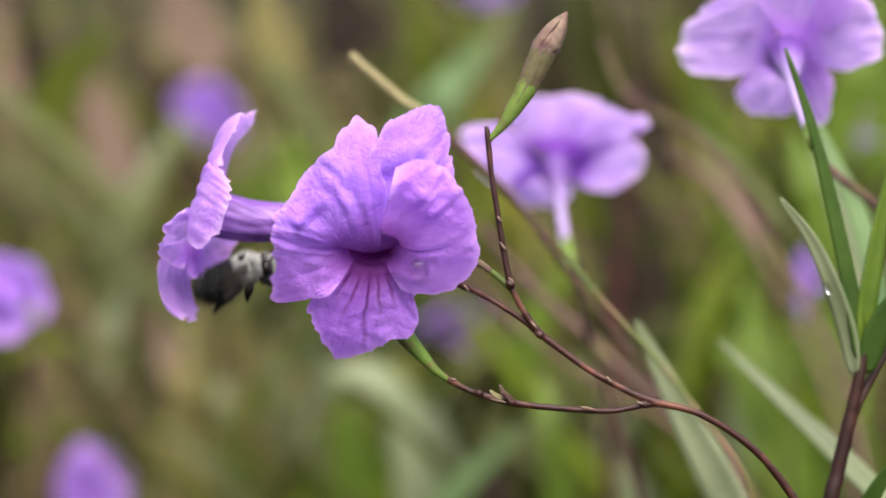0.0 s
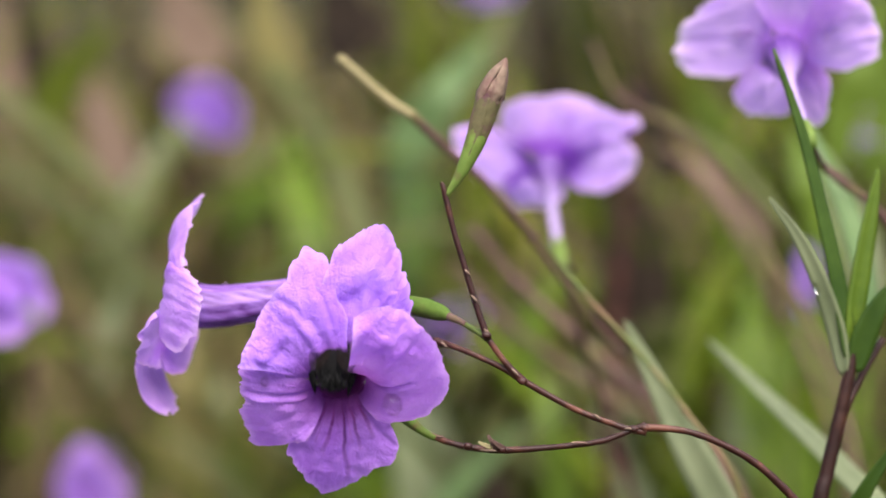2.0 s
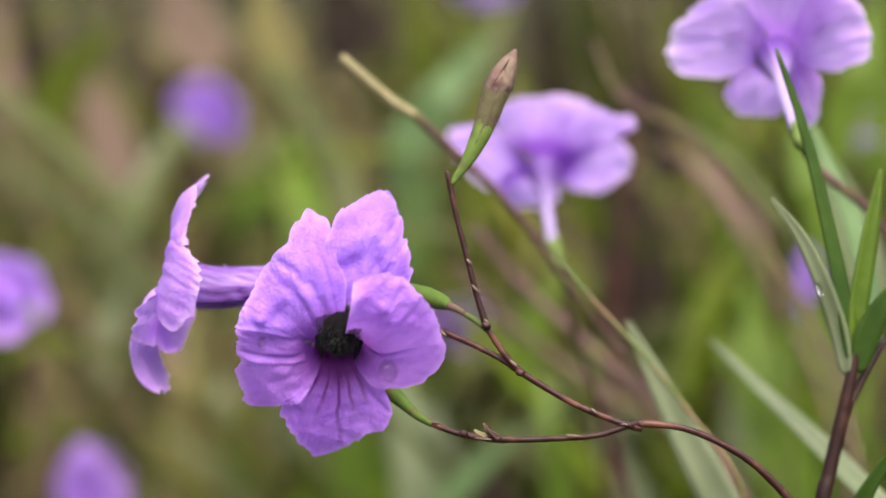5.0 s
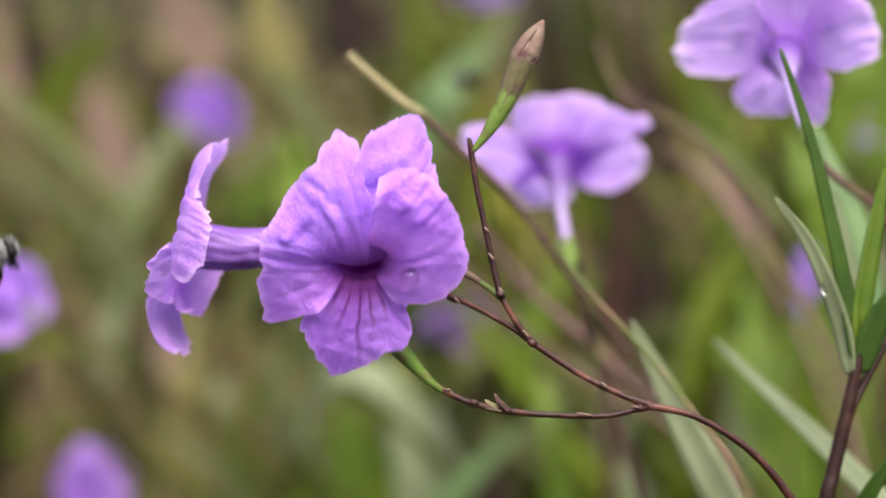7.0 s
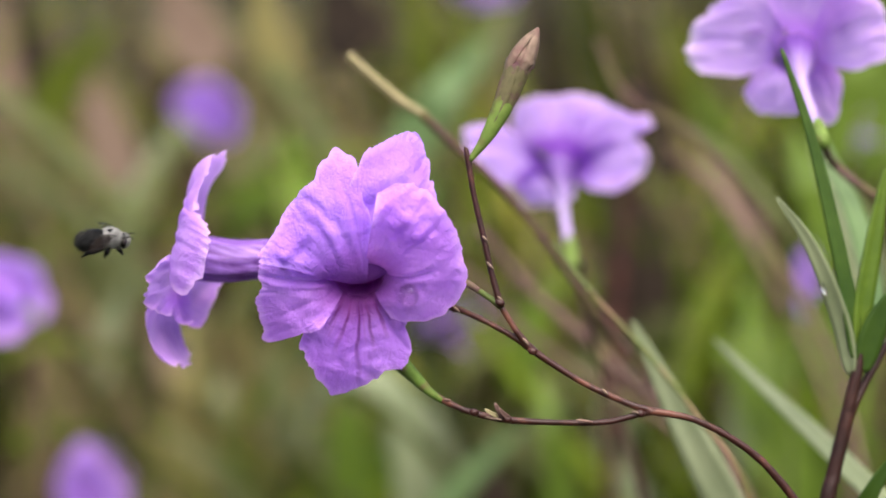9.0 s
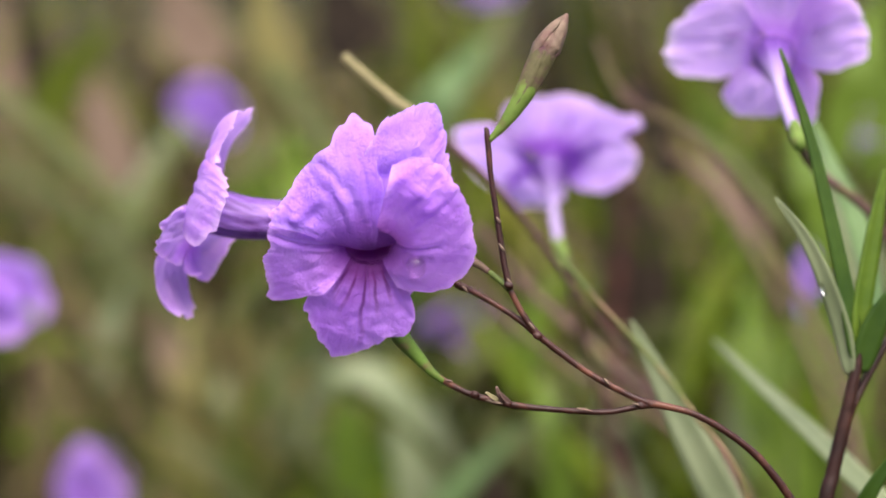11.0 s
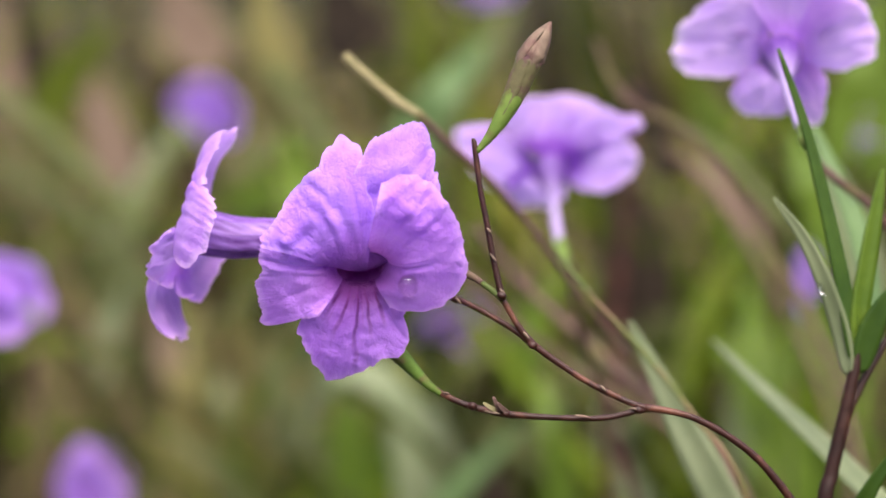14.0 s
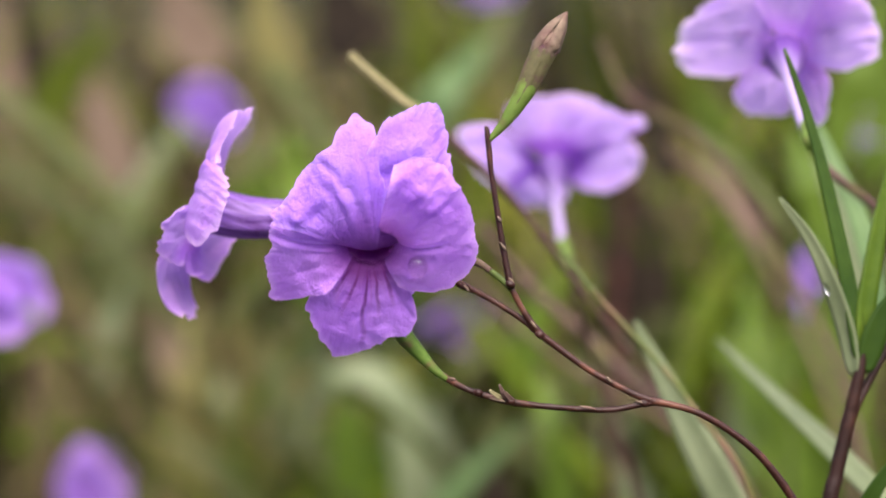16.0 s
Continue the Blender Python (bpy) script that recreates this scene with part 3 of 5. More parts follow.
part("calyx", pipe(bmesh.new(), [inv_u @ sight(842, 463, 0.5048), inv_u @ sight(828, 455, 0.507), inv_u @ sight(800, 443, 0.510), inv_u @ sight(765, 432, 0.512), inv_u @ sight(730, 425, 0.515)],
                   [0.0008, 0.0017, 0.0021, 0.0019, 0.0016], 12, 6, 0.05), CALYX, upper, "smooth green calyx")
stem("flower_stalk", [inv_u @ sight(868, 480, 0.5025), inv_u @ sight(856, 471, 0.5038), inv_u @ sight(840, 462, 0.505)], [0.0006, 0.0007, 0.0009], TWIG_PALE, upper, "short brown flower stalk")

mm = 0.001
# the flower that faces the eye
flower = part("flower", tube_mesh((0.006, -0.016, -0.028), 0.0050), THROAT, plant, "open violet trumpet flower facing forward")
lobes = []
for theta, half, radii, rise, curl, fan, wave, seed, hook, lip, roll, creases, dents in (
        (118, 44, (13, 15.6, 23.9, 25.9, 23.8, 21.7, 20.9, 20.5, 20, 19.7, 19.7, 19.8, 19.7), 8, 6, 1.0, 1.5, 1, 2, 5.4, 1.5,
         ((-0.42, 0.22, 0.02, 0.92, 0.55, 0.9), (-0.72, 0.25, -0.5, 0.75, 0.32, 0.7)), ((0.62, 0.55, 1.1, 1.6), (0.80, 0.72, -0.9, 1.3))),
        (62, 38, (16, 17.8, 20.3, 22.4, 23.8, 27.4, 29.1, 29.2, 27.2, 26, 21.6, 18.8, 18.7), 4.2, 5.2, 2.2, 1.7, 2, 1.5, 5.2, 0.0,
         ((0.62, 0.25, 0.78, 0.7, 0.6, 0.7), (0.1, 0.3, 0.2, 0.9, 0.4, 0.8)), ((-0.35, 0.82, 0.5, 1.2), (-0.15, 0.55, 1.8, 3.2), (0.3, 0.45, 1.0, 2.4))),
        (9, 66, (10.5, 13.2, 16.3, 18.6, 20.2, 21.5, 21.2, 21.6, 22.7, 22.8, 23.4, 22.8, 19.3), 10, 4, 4.0, 1.5, 3, 0, 2.2, 0.0,
         ((-0.08, 0.08, -0.03, 0.62, 0.75, 0.6), (0.35, 0.35, 0.4, 0.95, 0.3, 0.6), (0.62, 0.4, 0.6, 0.95, 0.3, 0.6)), ((0.72, 0.22, 0.9, 2.0), (1.0, 1.0, 2.4, 2.6), (0.6, 0.62, -1.4, 3.4))),
        (272, 53, (14.7, 19, 21.2, 23.3, 25.9, 23.6, 21.4, 19.8, 20.5, 18.9, 14, 12.8, 12.8), 4, 2.5, -1.4, 1.7, 4, 1.5, 0, 0.0,
         ((-0.12, 0.1, -0.16, 0.8, 0.4, 0.4), (0.4, 0.15, 0.5, 0.9, 0.35, 0.6)), ()),
        (187, 40, (17.8, 18.6, 19.5, 19.8, 20, 20, 20.8, 21.7, 22, 22.8, 24.3, 15, 12), 6.5, 8, 0.9, 1.9, 5, 2, 1.2, 0.0,
         ((-0.22, 0.1, -0.3, 0.92, 0.8, 0.55), (0.35, 0.3, 0.4, 0.95, 0.4, 0.7)), ((-0.72, 0.6, 0.6, 1.6),))):
    lobes.append(petal(flower, theta, half, [r * mm for r in radii], rise * mm, curl * mm, fan * mm, wave * mm, seed, PETAL_LOW if seed == 4 else PETAL_TOP if seed < 3 else PETAL, hook=hook * mm, lip=lip * mm, roll=roll * mm, r0=0.0050, slit=0.9, groove=0.0001,
                       ns=48, nw=96, frill={1: 0.6, 2: 0.95, 3: 0.8}.get(seed, 1.15), flare={1: 0.0026, 2: 0.003, 3: 0.0028, 4: 0.0042, 5: 0.0022}[seed], creases=[(*c[:4], c[4] * mm, c[5] * mm) for c in creases], dents=[(*c[:2], c[2] * mm, c[3] * mm) for c in dents]))
flower.matrix_basis = Matrix.Translation(-A_BASE) @ held(655, 425, 0.5)

# dewdrop, resting on the broad petal
broad = flower.children[2].data
rest = min((v.co for v in broad.vertices), key=lambda c: (c.x - 9.6 * mm) ** 2 + (c.y + 2.6 * mm) ** 2)
part("water_drop", blob(bmesh.new(), rest + Vector((0, 0, 1.0 * mm)), (2.3 * mm, 1.9 * mm, 2.1 * mm), (-0.2, 1, 0), 12, 18), WATER, flower, "clear dewdrop")
left_lobe = flower.children[4].data
rest = min((v.co for v in left_lobe.vertices), key=lambda c: (c.x + 14.6 * mm) ** 2 + (c.y - 4.2 * mm) ** 2)
part("water_drop", blob(bmesh.new(), rest + Vector((0, 0, 0.4 * mm)), (1.3 * mm, 0.9 * mm, 0.9 * mm), (0.2, 1, 0), 10, 14), WATER, flower, "clear dewdrop")

# the flower seen from its side
side_flower = part("flower", tube_mesh((-0.008, 0.0150, -0.034), 0.0046, 0.0027, 0.9, 0.25), TUBE, plant, "violet trumpet flower turned aside")
for theta, length, width, start, finish, cup, twist, drift, seed in (
        (75, 21.2, 31, 56, -55, 0.12, 0.09, -0.01, 11),
        (11, 25.7, 16.9, 39, -84, 0.10, 0.08, -0.12, 12),
        (-43, 17, 16, 37, -11, 0.21, 0.04, 0.30, 13),
        (-91, 23.6, 20, 59, -75, -0.02, 0.04, -0.06, 14),
        (237, 14.6, 28, 61, -85, 0.30, 0.10, -0.22, 15)):
    lobe(side_flower, theta, length * mm, width * mm, start, finish, cup, twist, drift, seed, PETAL_SIDE, r0=0.0046, wave=0.0011 if seed == 12 else 0.0016, ragged_by=1.9 if seed in (11, 15) else 1.3)
SIDE = (Matrix.Rotation(radians(-20), 3, "Z") @ Matrix.Rotation(radians(-100), 3, "Y")).to_4x4()
side_flower.matrix_basis = Matrix.Translation(-A_BASE) @ held(382, 375, 0.53) @ SIDE


# ---------------------------------------------------------------- flowers behind
def back_flower(parent, a, b, d, axis_pitch, axis_yaw, roll, seed, size=1.0, tube=(0.002, 0.0, -0.034), rich=True, lobes=(), shape=()):
    """A flower seen from behind: its mouth is turned away and upwards."""
    fl = part("flower", tube_mesh(Vector(tube) * size, (0.0048 if rich else 0.0034) * size, 0.0012 * size, 3.0), TUBE_PALE if rich else TUBE_SOFT, parent, "violet trumpet flower")
    for k, (theta, length, width, *bend) in enumerate(shape):
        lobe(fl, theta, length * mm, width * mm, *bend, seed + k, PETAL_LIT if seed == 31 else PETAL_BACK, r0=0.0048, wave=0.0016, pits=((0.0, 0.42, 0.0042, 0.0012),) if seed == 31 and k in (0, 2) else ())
    for k, theta in enumerate(lobes):
        radii = [x * mm * size * (1 + 0.06 * math.sin(seed * 3 + k * 2)) for x in (15.5, 21.5, 24.5, 25, 24.5, 21.5, 15.5)]
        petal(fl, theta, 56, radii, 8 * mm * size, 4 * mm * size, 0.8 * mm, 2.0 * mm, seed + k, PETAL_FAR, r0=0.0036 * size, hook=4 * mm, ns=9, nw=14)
    m = held(a, b, d, roll) @ Matrix.Rotation(radians(axis_yaw), 4, "Y") @ Matrix.Rotation(radians(-axis_pitch), 4, "X")
    fl.matrix_basis = Matrix.Translation(-parent.location) @ m
    foot = m @ (Vector(tube) * size)
    return fl, foot, m @ (Vector(tube) * size * 0.6)


def flower_plant(a, b, d, pitch, yaw, roll, seed, label, way=(), size=1.0, rich=True, radius=0.0011, mat=TWIG_PALE, group="violet flowers further back", lobes=(), shape=(), tube=(0.002, 0.0, -0.034)):
    """A plant of one flower on its stem, which goes down by the places named in way."""
    last = sight(*way[-1]) if way else sight(a + 10, b + 400, d)
    base = ground_below(last, 0.02, 0.05)
    ob = rooted("flower_plant", base, label, "plant", group)
    fl, foot, m_tube = back_flower(ob, a, b, d, pitch, yaw, roll, seed, size, rich=rich, lobes=lobes, shape=shape, tube=tube)
    points = [foot] + [sight(*p) for p in way] + ([] if way else [foot.lerp(base, 0.05)]) + downward(sight(*way[-1]) if way else foot.lerp(base, 0.05), base)
    near = (sight(*way[0]) if way else points[1]) - foot
    pts = local(base, [foot + (m_tube - foot).normalized() * 0.009, foot + (m_tube - foot).normalized() * 0.004, foot, foot + near.normalized() * 0.008])
    part("calyx", pipe(bmesh.new(), pts, [0.0014, 0.0017, 0.0017, 0.0015, 0.0009], 10, 4), BUD_GREEN, ob)
    stem("stem", local(base, points), [radius * 0.8, radius, radius * 1.3, radius * 1.8], mat, ob, "slim reddish stem", steps=5)
    return ob


plant_b = flower_plant(975, 296, 0.68, 128, 2, 0, 21, "violet flower turned away on a pale stem", [(1012, 470, 0.68), (1022, 560, 0.69), (1060, 680, 0.71), (1130, 900, 0.73)],
                       shape=((-195, 29.5, 29, 58, 21, 0.08, -0.01, -0.23), (-94, 16.6, 27, 55, 59, 0.22, 0.13, 0.11), (-39, 28.2, 13, 25, -35, -0.07, 0.01, -0.13),
                              (10, 21, 27.8, 32, -8, -0.01, 0.07, 0.12), (106, 22.5, 17.4, 61, -31, 0.12, 0.01, -0.09)))
plant_d = flower_plant(1388, 95, 0.585, 150, -4, 0, 31, "violet flower turned away beside a tall leafy stem", [(1452, 288, 0.585), (1490, 322, 0.585), (1568, 392, 0.59), (1640, 560, 0.6)], tube=(0.003, 0.0, -0.045),
                       shape=((-162, 25.3, 26.5, 85, -9, 0.02, -0.18, -0.30), (-77, 25.8, 25, 71, -69, -0.04, 0.12, 0.05), (-14, 20.6, 25.9, 59, -62, 0.04, 0.14, -0.18),
                              (52, 14, 13, 8, -55, 0.25, 0.3, 0.08), (105, 20.3, 13.5, 65, -11, 0.3, 0.15, 0.05)))

# the leafy stem beside the flowers
C_BASE = ground_below(sight(1462, 920, 0.53), -0.006, 0.02)
plant_c = rooted("tall_plant", C_BASE, "dark red-brown stem with long narrow green leaves", "plant")


def on_c(points):
    return local(C_BASE, [sight(*p) for p in points])


stem("stem", local(C_BASE, downward(sight(1462, 930, 0.53), C_BASE)[::-1]) + on_c([(1466, 915, 0.53), (1480, 840, 0.53), (1496, 770, 0.53), (1510, 710, 0.53), (1523, 650, 0.53), (1530, 605, 0.53)]),
     [0.003, 0.0027, 0.0022, 0.0018, 0.0016, 0.0015, 0.0013, 0.0008], TWIG_DARK, plant_c, "dark red-brown stem")
stem("side_stem", on_c([(1494, 790, 0.53), (1512, 730, 0.531), (1540, 670, 0.533), (1580, 600, 0.535)]), [0.0013, 0.0010, 0.0009, 0.0008], TWIG_DARK, plant_c, "dark side stem")
TOWARD = TURN @ Vector((0, 0, 1))
for pts, w, mat, face, lab in (
        ([(1522, 640, .53), (1510, 560, .53), (1478, 400, .529), (1436, 230, .528), (1388, 86, .527)], 0.0036, LEAF, (0.5, 0, 1), "long dark green leaf"),
        ([(1512, 665, .53), (1500, 590, .53), (1470, 500, .529), (1432, 420, .529), (1380, 350, .529)], 0.0037, LEAF_GREY, (-0.6, 0.3, 1), "pale grey-green leaf"),
        ([(1526, 630, .53), (1532, 540, .531), (1548, 440, .532), (1562, 360, .533), (1572, 300, .534)], 0.0040, LEAF_LIGHT, (0.3, 0, 1), "light green leaf"),
        ([(1528, 660, .53), (1550, 590, .529), (1575, 540, .528), (1610, 490, .527)], 0.0048, LEAF, (0.1, 0.6, 1), "dark green leaf"),
        ([(1498, 940, .53), (1530, 900, .527), (1560, 850, .525), (1620, 765, .523)], 0.0035, LEAF, (0.2, 0.6, 1), "narrow leaf"),
        ([(1555, 640, .56), (1545, 500, .60), (1515, 380, .62), (1475, 290, .63), (1440, 205, .64)], 0.0058, LEAF_MINT, (0.2, 0, 1), "broad pale green leaf")):
    leaf("leaf", on_c(pts), w, TURN @ Vector(face), mat, plant_c, lab, steps=7, tip=0.48 if lab == "long dark green leaf" else 0.6)
part("water_drop", blob(bmesh.new(), on_c([(1464, 512, 0.5265)])[0], (1.5 * mm, 0.7 * mm, 0.5 * mm), TURN @ Vector((-0.4, 1, 0)), 8, 10), WATER, plant_c, "clear dewdrop")


# ---------------------------------------------------------------- stems and leaves between
def single(name, category, label, points, radii, mat, dx=0.03, dy=0.04, group="", tip=None, tip_mat=None):
    """A bare stem by itself, down to the ground."""
    pts = [sight(*p) for p in points]
    base = ground_below(pts[-1], dx, dy)
    ob = rooted(name, base, label, category, group)
    stem("stem", local(base, pts + downward(pts[-1], base)), radii, mat, ob)
    for k in range(1, len(pts) - 1, 2):
        part("joint", blob(bmesh.new(), pts[k] - base, (radii[1] * 1.9, radii[1] * 1.5, radii[1] * 1.5), pts[k + 1] - pts[k], 6, 8, 0.2), mat, ob)
    if tip:
        stem("dry_end", local(base, [sight(*p) for p in tip]), [radii[0] * 0.85, radii[0] * 1.0, radii[0] * 1.0, radii[0] * 0.9], tip_mat, ob, "pale straw-coloured end")
    return ob


dry_stalk = single("dry_stalk", "plant", "leaning brown stem with a pale dry end",
                   [(745, 198, .6), (800, 252, .605), (880, 325, .61), (960, 420, .62), (1040, 530, .63), (1110, 620, .64), (1175, 705, .65), (1270, 880, .66)],
                   [0.0012, 0.0009, 0.0008, 0.0008, 0.0009, 0.0011, 0.0013], TWIG_PALE, tip=[(618, 97, .598), (660, 135, .599), (710, 178, .6), (748, 201, .6)], tip_mat=DRY)
stalk_2 = single("bare_stem", "plant", "thin upright green stem without leaves", [(985, 430, .585), (1050, 515, .58), (1150, 625, .575), (1230, 725, .57), (1330, 880, .565)],
                 [0.0005, 0.0006, 0.0007, 0.0009, 0.0012], STEM_GREEN, group="bare stems")
stalk_3 = single("bare_stem", "plant", "pinkish brown leaning stem without leaves", [(850, 400, .76), (930, 500, .76), (1030, 590, .75), (1110, 665, .74), (1200, 740, .73), (1330, 890, .72)],
                 [0.0014, 0.0016, 0.0018, 0.002, 0.002], TWIG_PALE, group="bare stems")
stalk_4 = single("bare_stem", "plant", "olive-brown leaning stem without leaves", [(1062, 70, .8), (1110, 170, .79), (1210, 225, .78), (1300, 320, .77), (1380, 460, .76), (1440, 560, .75), (1500, 700, .74), (1540, 890, .73)],
                 [0.0008, 0.0010, 0.0011, 0.0013, 0.0014], TWIG_PALE, group="bare stems")
single("bare_stem", "plant", "dark upright stem without leaves", [(1120, 150, 1.05), (1108, 330, 1.05), (1095, 500, 1.05), (1085, 700, 1.05), (1080, 890, 1.05)],
                 [0.002, 0.003, 0.0035, 0.004], TWIG, group="bare stems")


stalk_6 = single("bare_stem", "plant", "pinkish brown leaning stem without leaves", [(820, 470, .86), (900, 560, .85), (1000, 640, .84), (1100, 705, .83), (1210, 770, .82), (1330, 900, .81)],
                 [0.0011, 0.0013, 0.0014, 0.0016, 0.0017], TWIG_PALE, group="bare stems")
stalk_7 = single("bare_stem", "plant", "dull brown leaning stem without leaves", [(1180, 250, .92), (1260, 330, .91), (1330, 430, .90), (1390, 540, .89), (1450, 660, .88), (1520, 900, .87)],
                 [0.0012, 0.0014, 0.0015, 0.0016, 0.0018], TWIG_PALE, group="bare stems")


def lone_leaf(label, pts, w, mat, face, dx=0.02, dy=0.03):
    """A long leaf on a low shoot."""
    p = [sight(*q) for q in pts]
    base = ground_below(p[0], dx, dy)
    ob = rooted("leafy_shoot", base, label, "plant", "leafy shoots")
    stem("stem", local(base, [p[0]] + downward(p[0], base)), [0.0008, 0.0013, 0.0018], STEM_GREEN, ob)
    leaf("leaf", local(base, p), w, TURN @ Vector(face), mat, ob, "long narrow leaf", steps=7)
    return ob


shoot_1 = lone_leaf("pale grey-green leaf on a low shoot", [(1350, 1010, .59), (1295, 900, .59), (1240, 795, .592), (1186, 690, .596), (1124, 566, .60)], 0.0088, LEAF_GREY, (-0.3, 0.1, 1))
shoot_2 = lone_leaf("pale narrow leaf leaning far over", [(1610, 935, .56), (1540, 865, .575), (1450, 775, .60), (1360, 690, .63), (1268, 600, .66)], 0.0056, LEAF_GREY, (0.1, 0.5, 1))
lone_leaf("green leaf leaning over", [(1420, 1000, 1.15), (1360, 800, 1.15), (1300, 640, 1.2), (1230, 520, 1.2)], 0.020, LEAF_LIGHT, (0.3, 0.2, 1))
lone_leaf("long pale leaf leaning over the meadow", [(700, 700, 1.3), (640, 420, 1.35), (560, 230, 1.4), (470, 110, 1.45), (380, 20, 1.5)], 0.018, SHRUB_PALE, (0.3, 0.3, 1))
lone_leaf("long curved pale leaf in the meadow", [(722, 990, 1.17), (724, 830, 1.17), (704, 712, 1.17), (634, 662, 1.17), (562, 700, 1.18), (528, 810, 1.19)], 0.017, LEAF_GREY, (0.3, 0.6, 1))
lone_leaf("bright green leaf in the meadow", [(700, 620, 1.4), (720, 450, 1.4), (760, 250, 1.45), (850, 60, 1.5)], 0.028, LEAF, (0.5, 0.2, 1))
lone_leaf("bright green broad leaf in the meadow", [(560, 560, 1.3), (545, 420, 1.3), (520, 310, 1.35), (500, 220, 1.4)], 0.024, LEAF_LIGHT, (0.1, 0.2, 1))
lone_leaf("pale leaf in the meadow", [(180, 700, 1.5), (200, 480, 1.5), (260, 320, 1.5), (330, 200, 1.55)], 0.020, LEAF_GREY, (0.1, 0.2, 1))

lone_leaf("pale grey-green leaf in the meadow", [(800, 1000, 1.3), (775, 820, 1.3), (735, 690, 1.32), (670, 600, 1.35)], 0.022, LEAF_GREY, (0.1, 0.3, 1))
lone_leaf("yellowing broad leaf in the meadow", [(600, 900, 1.4), (580, 740, 1.4), (565, 610, 1.4), (560, 480, 1.4)], 0.026, LEAF_GREY, (0.1, 0.3, 1))
# this dark leaf is added in place of a shaded gap
lone_leaf("dark leaf for a shaded gap in the meadow", [(640, 110, 1.4), (622, 60, 1.4), (604, 10, 1.4), (590, -90, 1.4)], 0.040, GAP_BROWN, (0.1, 0.2, 1))
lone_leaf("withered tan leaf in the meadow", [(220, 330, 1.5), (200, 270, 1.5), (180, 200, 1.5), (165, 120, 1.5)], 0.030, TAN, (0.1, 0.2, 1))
# two more dark leaves added where there is only shade among the stems
lone_leaf("dark leaf for a shaded gap among the stems", [(860, 1050, 1.2), (865, 940, 1.2), (862, 850, 1.2), (855, 780, 1.2)], 0.030, GAP_BROWN, (0.1, 0.2, 1))
lone_leaf("dark leaf for a shadow patch among the stems", [(1085, 720, 1.4), (1095, 560, 1.4), (1095, 420, 1.4), (1075, 110, 1.4)], 0.030, GAP_BROWN, (0.1, 0.2, 1))

